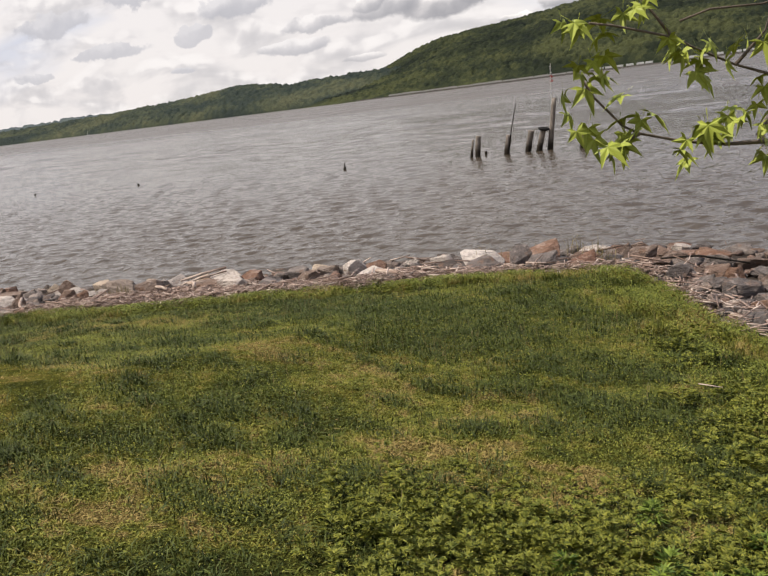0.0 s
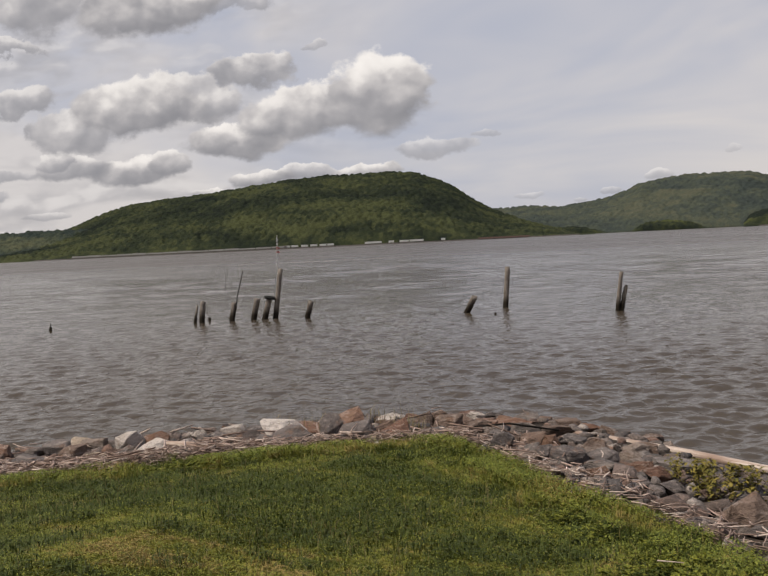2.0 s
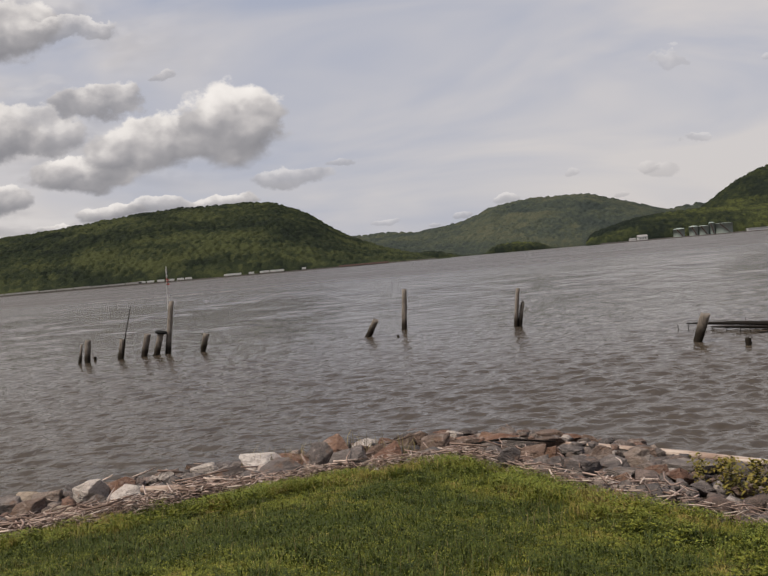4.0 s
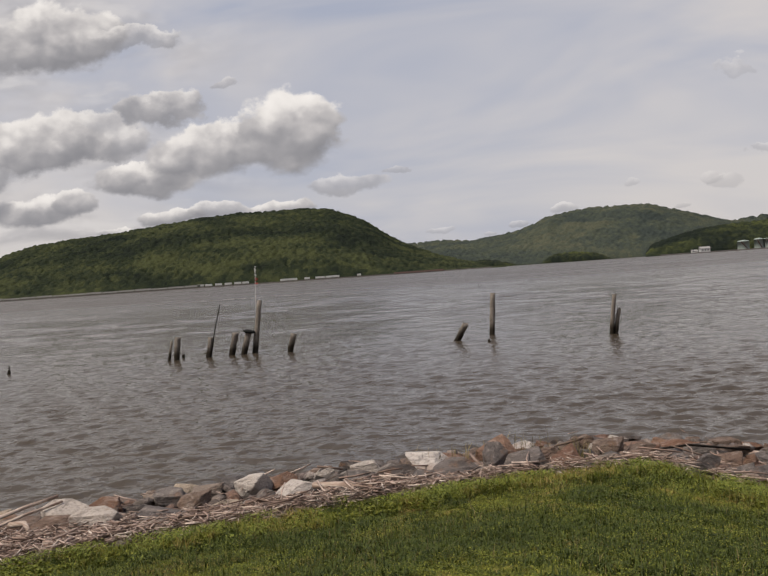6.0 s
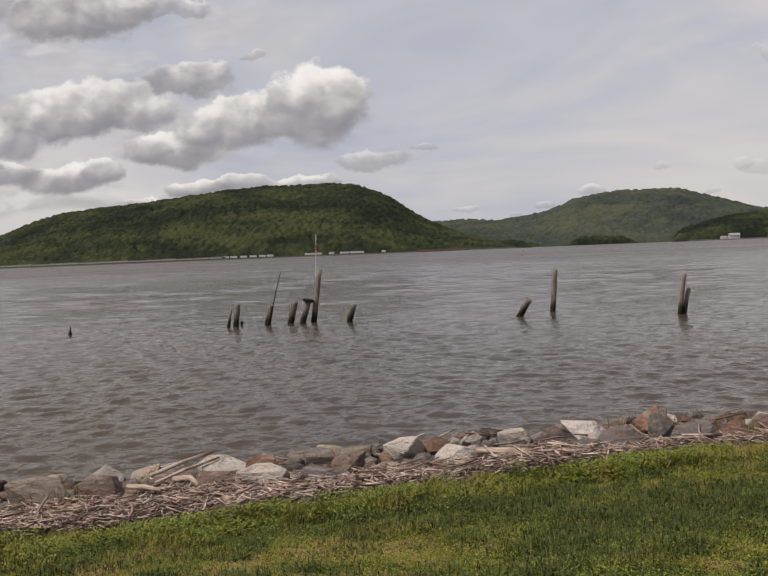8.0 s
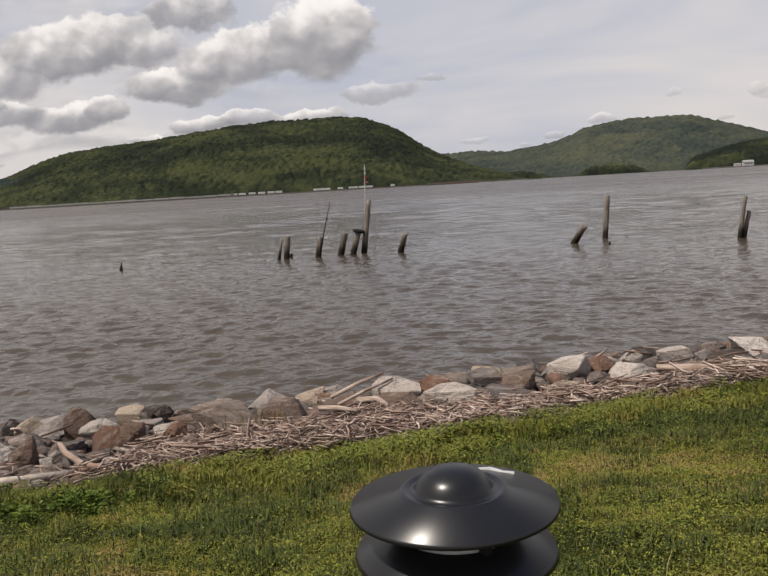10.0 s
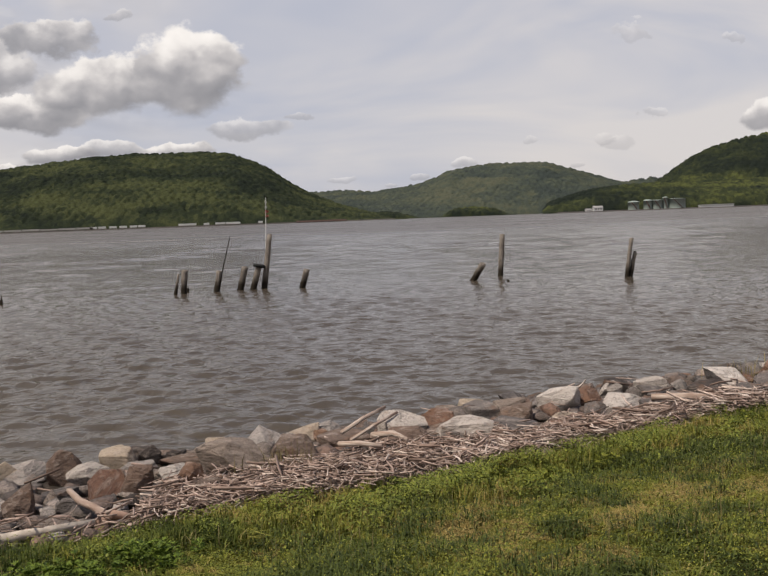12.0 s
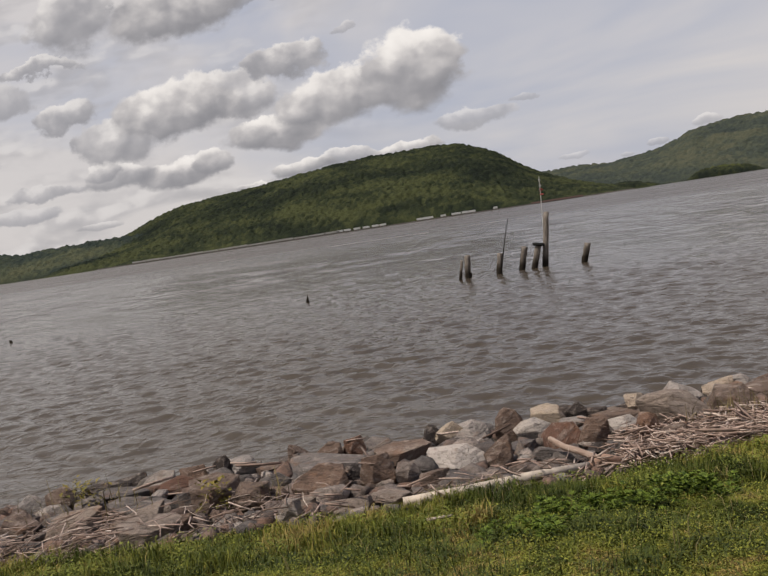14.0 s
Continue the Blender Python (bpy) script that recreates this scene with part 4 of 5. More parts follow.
TREE_AT = (4.4, 1.4)
tree = tagged(new("tree"), "young sweetgum tree with fresh star-shaped leaves", "tree")
tree.location = (0, 0, 0)
tz = float(ground_z(*TREE_AT))
bm = bmesh.new()
tube(bm, [(TREE_AT[0], TREE_AT[1], tz - 0.2), (4.38, 1.42, tz + 1.2), (4.42, 1.36, 4.6), (4.5, 1.4, 6.4), (4.45, 1.5, 8.4)], [0.16, 0.125, 0.10, 0.07, 0.02], 12)
part("trunk", mesh_of("trunk", bm, BARK, True), tree)
BOUGHS = (
    ((4.42, 1.36, 4.5), (3.4, 1.3, 4.35), (2.3, 1.0, 4.1), (1.7, 0.68, 3.90), (1.34, 0.39, 3.87), (1.26, 0.30, 3.88), (1.18, 0.23, 3.90), (1.10, 0.17, 3.93), (1.07, 0.15, 3.95), (1.02, 0.11, 4.02), (1.0, 0.10, 4.06)),
    ((2.3, 1.0, 4.1), (1.8, 0.85, 4.0), (1.47, 0.65, 3.97), (1.33, 0.53, 4.02), (1.27, 0.44, 4.05), (1.19, 0.37, 4.10), (1.15, 0.32, 4.13), (1.04, 0.22, 4.17), (1.0, 0.18, 4.18)),
    ((1.15, 0.32, 4.13), (1.11, 0.32, 4.19), (1.07, 0.31, 4.25)),
    ((3.4, 1.3, 4.35), (2.3, 1.15, 4.35), (1.6, 0.92, 4.26), (1.31, 0.69, 4.19), (1.20, 0.56, 4.19), (1.14, 0.50, 4.17)),
    ((1.10, 0.17, 3.93), (1.06, 0.10, 3.91)),
    ((1.27, 0.44, 4.05), (1.33, 0.50, 4.12), (1.36, 0.55, 4.25)),
    ((4.42, 1.36, 5.2), (5.2, 1.9, 5.8), (5.9, 2.3, 6.1)), ((4.45, 1.38, 5.6), (4.2, 0.5, 6.3), (4.0, -0.2, 6.7)), ((4.5, 1.4, 6.2), (5.0, 0.8, 6.9), (5.4, 0.5, 7.2)), ((4.47, 1.4, 5.9), (3.9, 2.0, 6.6), (3.5, 2.4, 6.9)),
)
HANG = Vector((1.495, -1.684, 4.078))


def drawn_in(p):
    """The hanging twig ends stand nearer to the path than the limbs they grow from."""
    p = Vector(p)
    k = min(1.0, max(0.0, (2.3 - p.x) / 0.6)) if p.y < 1.05 else 0.0
    return p.lerp(HANG + (p - HANG) * 0.845, k)


for pts in BOUGHS:
    pts = tuple(tuple(drawn_in(p)) for p in pts)
    bm = bmesh.new()
    n = len(pts)
    r0 = 0.045 if n > 4 and pts[0][0] > 4 else (0.014 if n > 6 else (0.03 if pts[0][2] > 5 else 0.004))
    if abs(pts[0][0] - 3.4) < 0.01:
        r0 = 0.014
    reach = [(Vector(p) - Vector(pts[0])).length / (Vector(pts[-1]) - Vector(pts[0])).length for p in pts]
    radii = [max(0.0024, r0 * (1 - 0.97 * min(1, f) ** 0.8)) for f in reach]
    tube(bm, pts, radii, 7)
    part("limb", mesh_of("limb", bm, BARK, True), tree)
leaf_kinds = [leaf_mesh(s) for s in range(6)]
rng = random.Random(5)
CLUSTERS = (((1.035, 0.11, 4.08), 10, 0.052), ((1.065, 0.12, 3.95), 11, 0.055), ((1.0, 0.18, 4.18), 6, 0.04), ((1.07, 0.30, 4.22), 5, 0.045), ((1.16, 0.32, 4.11), 5, 0.04), ((1.20, 0.36, 4.07), 9, 0.05),
            ((1.24, 0.27, 3.92), 7, 0.05), ((1.29, 0.33, 3.94), 7, 0.05), ((1.33, 0.36, 3.87), 6, 0.05), ((1.31, 0.48, 4.11), 6, 0.05), ((1.35, 0.50, 4.0), 7, 0.05), ((1.42, 0.56, 4.22), 7, 0.06), ((1.36, 0.55, 4.27), 6, 0.06), ((1.44, 0.60, 4.08), 7, 0.06), ((1.06, 0.10, 3.91), 5, 0.04), ((1.19, 0.23, 3.89), 4, 0.035))
for c, count, spread in CLUSTERS:
    for k in range(count):
        p = drawn_in(c) + Vector((rng.gauss(0, 1), rng.gauss(0, 1), rng.gauss(-0.15, 0.8))) * spread * 0.5
        m = Matrix.Translation(p) @ Euler((rng.uniform(-1.5, -0.2), rng.uniform(-0.5, 0.5), rng.uniform(0, 6.28))).to_matrix().to_4x4() @ Matrix.Scale(rng.uniform(0.6, 1.0), 4)
        part("leaf", leaf_kinds[rng.randrange(6)], tree, "", m)
# the rest of the crown
nrng = np.random.default_rng(3)
cl = np.concatenate([np.array(p) + nrng.normal(0, 0.45, (420, 3)) for p in ((5.9, 2.3, 6.2), (4.0, -0.2, 6.8), (5.4, 0.5, 7.3), (3.5, 2.4, 7.0), (4.45, 1.5, 8.5), (4.6, 1.4, 7.6))])
lv = np.array([(0, -0.4, 0), (0.5, 0.2, -0.1), (0, 1, -0.2), (-0.5, 0.2, -0.1)]) * 0.06
yaw, tip = nrng.uniform(0, 6.28, len(cl)), nrng.uniform(-1.2, 0.2, len(cl))
V = np.empty((len(cl), 4, 3))
for k in range(4):
    x, y, z = lv[k]
    y2, z2 = y * np.cos(tip) - z * np.sin(tip), y * np.sin(tip) + z * np.cos(tip)
    V[:, k] = cl + np.stack([x * np.cos(yaw) - y2 * np.sin(yaw), x * np.sin(yaw) + y2 * np.cos(yaw), z2], 1)
q = np.arange(len(cl))[:, None] * 4
part("crown", quick_mesh("crown", V.reshape(-1, 3), np.concatenate([q + [0, 1, 2], q + [0, 2, 3]]), SWEETGUM), tree)


# ---- logs and driftwood ----
def log(points, radii, label, mt=LOG):
    bm = bmesh.new()
    o = Vector(points[0])
    axis = (Vector(points[-1]) - o).normalized()
    turn = axis.to_track_quat("X", "Z")
    back = turn.inverted()
    tube(bm, [back @ (Vector(p) - o) for p in points], radii, 10)
    g = random.Random(round(o.x * 31))
    for v in bm.verts:
        v.co += Vector((0, g.uniform(-1, 1), g.uniform(-1, 1))) * radii[0] * 0.16
    ob = new("driftwood_log", mesh_of("driftwood_log", bm, mt, True))
    ob.rotation_mode = "QUATERNION"
    ob.location, ob.rotation_quaternion = o, turn
    return tagged(ob, label, "driftwood log")


log([(-0.3, 13.55, 0.52), (1.0, 12.62, 0.50), (2.2, 11.5, 0.50), (3.4, 10.35, 0.47), (5.4, 8.5, 0.42)], [0.045, 0.058, 0.064, 0.068, 0.07], "long bleached drift log lying along the water side of the rocks")
log([(-14.7, 7.50, 0.80), (-14.1, 7.62, 0.82), (-13.5, 7.86, 0.82), (-12.95, 8.12, 0.80)], [0.040, 0.050, 0.046, 0.036], "long pale weathered log lying along the grass edge", BARE_LOG)
log([(-13.30, 8.60, 0.96), (-13.16, 8.44, 0.90), (-13.02, 8.32, 0.88), (-12.86, 8.22, 0.82), (-12.66, 8.22, 0.80), (-12.44, 8.30, 0.80)], [0.026, 0.036, 0.032, 0.040, 0.028, 0.020], "bent bleached driftwood branch lying over the rocks")
log([(-12.95, 8.14, 0.78), (-12.80, 8.20, 0.84), (-12.62, 8.18, 0.80)], [0.045, 0.040, 0.025], "short reddish rotten driftwood piece at the grass edge", RED_LOG)
log([(-10.67, 9.8, 0.90), (-10.43, 9.72, 0.92), (-10.19, 9.61, 0.90)], [0.028, 0.03, 0.026], "short white barkless stick on the wrack heap")
log([(-10.6, 10.44, 0.86), (-10.3, 10.85, 0.92), (-9.99, 11.22, 0.96)], [0.024, 0.028, 0.02], "pale driftwood log propped on the rocks")
log([(-10.5, 10.3, 0.80), (-10.2, 10.6, 0.88), (-9.85, 11.05, 0.92)], [0.02, 0.022, 0.016], "pale driftwood log propped on the rocks")
log([(-10.25, 10.3, 0.84), (-10.0, 10.2, 0.88), (-9.85, 10.0, 0.84)], [0.04, 0.035, 0.03], "short white log end among the rocks")
log([(-6.3, 11.28, 0.86), (-5.8, 11.1, 0.88), (-5.2, 10.84, 0.86)], [0.045, 0.05, 0.04], "bleached driftwood pole lying above the rocks")
log([(-1.2, 12.1, 0.86), (-0.6, 12.2, 0.88), (0.2, 11.9, 0.82)], [0.016, 0.018, 0.012], "dark wet stick lying across the rocks", DARKWOOD)
log([(-14.33, 6.60, 0.96), (-14.12, 6.66, 0.96)], [0.014, 0.010], "thin pale stick lying in the lawn")
log([(0.42, 5.2, 1.36), (0.62, 5.15, 1.36)], [0.006, 0.004], "small pale stick lying in the lawn")


def shore_points(count, d0, d1, x0, x1, seed):
    """Random places in the strip between two distances from the lawn's edge."""
    g = np.random.default_rng(seed)
    out = np.empty((0, 2))
    while len(out) < count:
        x, y = g.uniform(x0, x1, 4 * count), g.uniform(2, 16, 4 * count)
        d = inland(x, y)
        ok = (d > d0) & (d < d1)
        out = np.concatenate([out, np.stack([x[ok], y[ok]], 1)])
    return out[:count]


def sticks(name, label, xy, lift, length, radius, along, seed):
    """A heap of thin weathered reed stems and twigs."""
    g = np.random.default_rng(seed)
    n = len(xy)
    z = ground_z(xy[:, 0], xy[:, 1]) + lift * g.random(n)
    yaw = np.interp(xy[:, 0], [-14, -4, -2.5, -1, 0, 3], [0.30, 0.38, 0.15, -0.9, -0.95, -0.9]) + g.normal(0, along, n)
    tip = g.normal(0, 0.16, n)
    L = length * g.uniform(0.35, 1.25, n)
    R = radius * g.uniform(0.5, 1.5, n)
    ax = np.stack([np.cos(yaw) * np.cos(tip), np.sin(yaw) * np.cos(tip), np.sin(tip)], 1)
    s = np.stack([-np.sin(yaw), np.cos(yaw), 0 * yaw], 1)
    w = np.cross(ax, s)
    c = np.stack([xy[:, 0], xy[:, 1], z], 1)
    bend = (g.normal(0, 0.06, n) * L)[:, None] * s
    rows = []
    for f, k in ((-0.5, 0.9), (0.0, 1.0), (0.5, 0.7)):
        mid = c + ax * (L * f)[:, None] + (bend if f == 0 else 0)
        for a in (0, 2.09, 4.19):
            rows.append(mid + (R * k * math.cos(a))[:, None] * s + (R * k * math.sin(a))[:, None] * w)
    V = np.stack(rows, 1).reshape(-1, 3)
    q = np.arange(n)[:, None] * 9
    tris = []
    for b in (0, 3):
        for j in range(3):
            k = (j + 1) % 3
            tris += [q + [b + j, b + k, b + 3 + k], q + [b + j, b + 3 + k, b + 3 + j]]
    tris += [q + [0, 2, 1], q + [6, 7, 8]]
    return tagged(new(name, quick_mesh(name, V, np.concatenate(tris), DRIFT)), label, "driftwood", kind="stuff")


wrack = np.concatenate([shore_points(5200, -1.35, 0.02, -12.6, -8.6, 11), shore_points(2300, -0.85, 0.02, -8.8, -3.6, 17), shore_points(500, -0.4, 0.02, -3.6, -1.0, 12), shore_points(650, -0.6, 0.05, -1.0, 4.5, 13), shore_points(300, -0.5, 0.05, -20, -12.4, 14)])
sticks("reed_wrack", "tangled heap of bleached reed stems and twigs washed up along the grass edge", wrack, 0.24, 0.26, 0.0088, 1.0, 1)
sticks("driftwood_sticks", "scattered thicker bleached driftwood sticks on the wrack and rocks", np.concatenate([shore_points(190, -1.2, -0.05, -13, 1, 15), shore_points(80, -2.8, -0.8, -19, 0, 16)]), 0.30, 0.50, 0.015, 0.8, 2)
brush_at = np.concatenate([shore_points(420, -1.1, -0.05, -19.8, -17.4, 71), shore_points(90, -1.2, -0.1, -17.2, -15.6, 72)])
sticks("dead_brush", "low tangle of dead brown weed stems at the foot of the rocks", brush_at, 0.30, 0.36, 0.0055, 1.6, 3)


# ---- riprap ----
def stone_mesh(seed):
    """An angular broken block, one unit across each way."""
    g = random.Random(seed)
    bm = bmesh.new()
    blocky = g.uniform(2.6, 5.5)
    for _ in range(g.randint(15, 22)):
        d = Vector((g.gauss(0, 1), g.gauss(0, 1), g.gauss(0, 1))).normalized()
        r = (abs(d.x) ** blocky + abs(d.y) ** blocky + abs(d.z) ** blocky) ** (-1 / blocky)
        bm.verts.new(d * r * g.uniform(0.42, 0.52))
    bmesh.ops.convex_hull(bm, input=bm.verts[:])
    bmesh.ops.delete(bm, geom=[v for v in bm.verts if not v.link_faces], context="VERTS")
    bmesh.ops.dissolve_limit(bm, angle_limit=0.30, verts=bm.verts, edges=bm.edges)
    bmesh.ops.recalc_face_normals(bm, faces=bm.faces)
    bmesh.ops.bevel(bm, geom=bm.edges[:], offset=0.018, segments=1, affect="EDGES", clamp_overlap=True)
    bmesh.ops.triangulate(bm, faces=bm.faces)
    bmesh.ops.subdivide_edges(bm, edges=[e for e in bm.edges if e.calc_length() > 0.25], cuts=2)
    bmesh.ops.triangulate(bm, faces=bm.faces)
    off = Vector((seed * 3.1, seed * 1.7, 0))
    for v in bm.verts:
        v.co += v.co.normalized() * (0.030 * noise.noise(v.co * 2.6 + off) + 0.022 * noise.noise(v.co * 8.0 + off))
    lo = Vector([min(v.co[i] for v in bm.verts) for i in range(3)])
    hi = Vector([max(v.co[i] for v in bm.verts) for i in range(3)])
    for v in bm.verts:
        v.co = Vector([(v.co[i] - (lo[i] + hi[i]) / 2) / (hi[i] - lo[i]) for i in range(3)])
    return mesh_of("stone", bm, ROCKS["brown"])


stones = {"brown": [stone_mesh(s) for s in range(30)]}
for tone, mt in ROCKS.items():
    if tone != "brown":
        stones[tone] = []
        for me in stones["brown"][:: 1 if tone in ("grey", "tan") else 2]:
            me = me.copy()
            me.materials.clear()
            me.materials.append(mt)
            stones[tone].append(me)
riprap = tagged(new("riprap_bank"), "bank of angular brown, grey and pale riprap stones", "riprap", kind="structure")
# place, width, height of the stones that can be told apart
PALE_STONES = (
    (-19.77, 9.07, 0.39, 0.28), (-18.2, 9.5, 0.41, 0.27), (-17.24, 9.75, 0.5, 0.32), (-16.13, 8.94, 0.29, 0.18), (-15.77, 7.39, 0.25, 0.24), (-14.37, 10.48, 0.57, 0.26), (-13.06, 10.52, 0.44, 0.15), (-11.66, 11.29, 0.63, 0.29),
    (-11.21, 10.6, 0.26, 0.34), (-10.74, 11.67, 0.47, 0.3), (-8.67, 10.56, 0.24, 0.12), (-8.36, 10.52, 0.36, 0.14), (-7.6, 12.38, 0.25, 0.15), (-5.93, 12.76, 0.23, 0.15), (-5.23, 12.62, 0.29, 0.23), (1.4, 11.01, 0.19, 0.14),
)
BROWN_STONES_DOWNSTREAM = (
    (-19.26, 8.92, 0.4, 0.31), (-19.19, 8.04, 0.51, 0.2), (-17.82, 9.6, 0.38, 0.27), (-16.97, 7.53, 0.25, 0.17), (-16.9, 8.25, 0.57, 0.43), (-16.81, 9.8, 0.5, 0.17), (-16.52, 9.94, 0.27, 0.34), (-16.45, 8.13, 0.48, 0.35),
    (-16.2, 8.26, 0.28, 0.2), (-16.1, 10.04, 0.37, 0.32), (-15.74, 8.42, 0.63, 0.38), (-15.14, 8.48, 0.37, 0.34), (-15.05, 9.46, 0.66, 0.27), (-14.51, 8.3, 0.33, 0.2), (-13.86, 8.87, 0.31, 0.33), (-13.81, 10.18, 0.38, 0.39),
    (-12.83, 9.36, 0.34, 0.33), (-12.49, 10.66, 0.71, 0.17), (-12.08, 8.93, 0.35, 0.31), (-11.16, 10.12, 0.56, 0.43),
)
BROWN_STONES_UPSTREAM = (
    (-10.5, 11.09, 0.76, 0.22), (-9.79, 10.6, 0.63, 0.21), (-9.28, 10.92, 0.46, 0.22), (-8.11, 11.55, 0.49, 0.27), (-7.95, 10.5, 0.53, 0.17), (-2.69, 12.59, 0.43, 0.26), (-2.19, 13.55, 0.36, 0.27), (-2.02, 12.44, 0.19, 0.2),
    (-1.87, 13.66, 0.34, 0.29), (-1.67, 12.88, 0.53, 0.36), (-1.4, 13.42, 0.47, 0.2), (-1.35, 12.38, 0.64, 0.23), (-1.1, 12.97, 0.54, 0.23), (-0.48, 11.7, 0.23, 0.19), (-0.24, 11.59, 0.43, 0.27), (0.18, 12.56, 0.59, 0.19),
    (0.6, 11.02, 0.45, 0.33), (1.53, 11.52, 0.32, 0.19), (1.87, 9.12, 0.37, 0.19), (1.91, 7.81, 0.57, 0.37),
)
TAN_STONES = (
    (-18.34, 7.78, 0.61, 0.26), (-17.66, 7.87, 0.63, 0.2), (-17.19, 7.26, 0.62, 0.25), (-16.39, 7.48, 0.27, 0.12), (-15.79, 7.72, 0.34, 0.16), (-15.3, 7.71, 0.48, 0.15), (-14.88, 7.82, 0.48, 0.14), (-14.79, 8.41, 0.28, 0.23),
    (-14.48, 7.91, 0.24, 0.12), (-13.65, 9.14, 0.15, 0.21), (-13.38, 8.39, 0.36, 0.12), (-11.87, 9.98, 0.78, 0.4), (-8.92, 12.41, 0.45, 0.23), (-8.07, 12.19, 0.5, 0.25), (-3.71, 11.61, 0.47, 0.25), (-2.88, 11.56, 0.32, 0.18),
    (-2.02, 11.7, 0.29, 0.24), (-0.35, 10.66, 0.33, 0.14), (1.13, 10.84, 0.34, 0.19), (1.31, 11.36, 0.43, 0.2),
)
GREY_STONES_DOWNSTREAM = (
    (-18.49, 9.01, 0.63, 0.12), (-17.85, 8.32, 0.71, 0.17), (-17.3, 8.24, 0.23, 0.23), (-16.56, 9.92, 0.27, 0.26), (-16.46, 8.91, 0.39, 0.23), (-16.05, 9.59, 0.97, 0.16), (-14.58, 10.23, 0.37, 0.12), (-14.19, 8.2, 0.41, 0.14),
    (-13.66, 9.49, 0.38, 0.16), (-13.34, 8.87, 0.33, 0.18), (-12.56, 8.89, 0.31, 0.19), (-11.56, 9.3, 0.44, 0.16), (-11.28, 10.57, 0.27, 0.26), (-8.55, 11.86, 0.52, 0.28), (-8.44, 10.74, 0.69, 0.25), (-7.06, 11.44, 0.34, 0.23),
    (-6.19, 11.45, 0.37, 0.21),
)
GREY_STONES_UPSTREAM = (
    (-5.84, 11.12, 0.51, 0.21), (-5.65, 12.54, 0.53, 0.18), (-4.62, 11.57, 0.55, 0.25), (-4.16, 11.68, 0.76, 0.42), (-3.61, 11.92, 0.36, 0.52), (-3.19, 11.93, 0.71, 0.36), (-0.84, 11.96, 0.43, 0.18), (-0.75, 11.11, 0.37, 0.33),
    (-0.4, 10.89, 0.44, 0.21), (-0.36, 12.61, 0.5, 0.24), (-0.06, 10.72, 0.36, 0.25), (0.24, 10.58, 0.51, 0.28), (0.44, 11.96, 0.49, 0.18), (0.72, 10.18, 0.58, 0.2), (0.8, 10.79, 0.53, 0.25), (1.44, 9.24, 0.37, 0.19),
    (1.47, 10.68, 0.38, 0.18), (1.81, 10.42, 0.87, 0.15),
)
DARK_STONES = (
    (-18.84, 9.33, 0.53, 0.24), (-17.44, 9.69, 0.24, 0.39), (-15.55, 8.89, 0.29, 0.2), (-14.84, 10.36, 0.22, 0.37), (-13.08, 9.53, 0.23, 0.18), (-12.98, 10.86, 0.29, 0.31), (-12.81, 9.07, 0.31, 0.13), (-8.88, 11.28, 0.41, 0.16),
    (-5.12, 12.01, 0.67, 0.23), (-0.25, 12.07, 0.36, 0.19), (1.05, 11.31, 0.15, 0.2),
)
RED_STONES = (
    (-17.81, 9.15, 0.61, 0.25), (-15.8, 10.12, 0.29, 0.35), (-12.24, 9.27, 0.28, 0.33), (-10.95, 11.57, 0.49, 0.25), (-9.33, 11.24, 0.57, 0.32), (-6.9, 12.21, 0.46, 0.26), (-4.19, 12.85, 0.74, 0.19), (-3.52, 12.82, 0.68, 0.5),
    (-2.54, 12.12, 0.49, 0.34), (-0.98, 13.07, 0.46, 0.2), (-0.64, 13.41, 0.4, 0.18), (-0.54, 13.1, 0.77, 0.22), (0.03, 11.46, 0.3, 0.27), (0.56, 9.79, 0.34, 0.18), (1.18, 10.25, 0.4, 0.17), (1.32, 9.73, 0.35, 0.2),
)
WHITE_STONES = (
    (-14.34, 8.86, 0.64, 0.27), (-13.52, 10.08, 0.46, 0.24), (-12.46, 9.61, 0.38, 0.27), (-9.81, 10.99, 0.61, 0.35), (-9.08, 10.26, 0.66, 0.35), (-7.34, 12.03, 0.61, 0.36), (-6.59, 11.63, 0.74, 0.28), (-6.29, 12.79, 0.34, 0.28),
    (-5.62, 12.79, 0.51, 0.29), (-4.58, 12.32, 0.83, 0.39), (-2.9, 13.97, 0.44, 0.14), (-1.16, 14.17, 0.39, 0.19),
)
CREAM_STONES = (
    (-14.61, 10.42, 0.38, 0.4), (-13.33, 10.74, 0.45, 0.32), (-12.2, 11.12, 0.31, 0.33), (-11.07, 11.53, 0.4, 0.36), (-8.49, 12.58, 0.48, 0.25), (-7.58, 11.26, 0.5, 0.17),
)
SLAB_STONES = (
    (-13.23, 9.52, 0.47, 0.41),
)
taken = []


def lay(x, y, w, h, tone, g, lean=0.0):
    # the outer row has slumped into the river
    h *= 0.84 if float(inland(x, y)) < -2.7 else 1.0
    z = float(ground_z(x, y)) + h * 0.38
    spin = Euler((g.gauss(0, 0.12), lean + g.gauss(0, 0.10), g.gauss(0, 0.30))).to_matrix().to_4x4()
    deep = max(w * g.uniform(0.70, 1.0), 0.8 * h)
    kinds = stones[tone]
    part("stone", kinds[g.randrange(len(kinds))], riprap, "", Matrix.Translation((x, y, z)) @ spin @ Matrix.Diagonal((w * 1.05, deep, h * 1.26, 1)))
    taken.append((x, y, w))


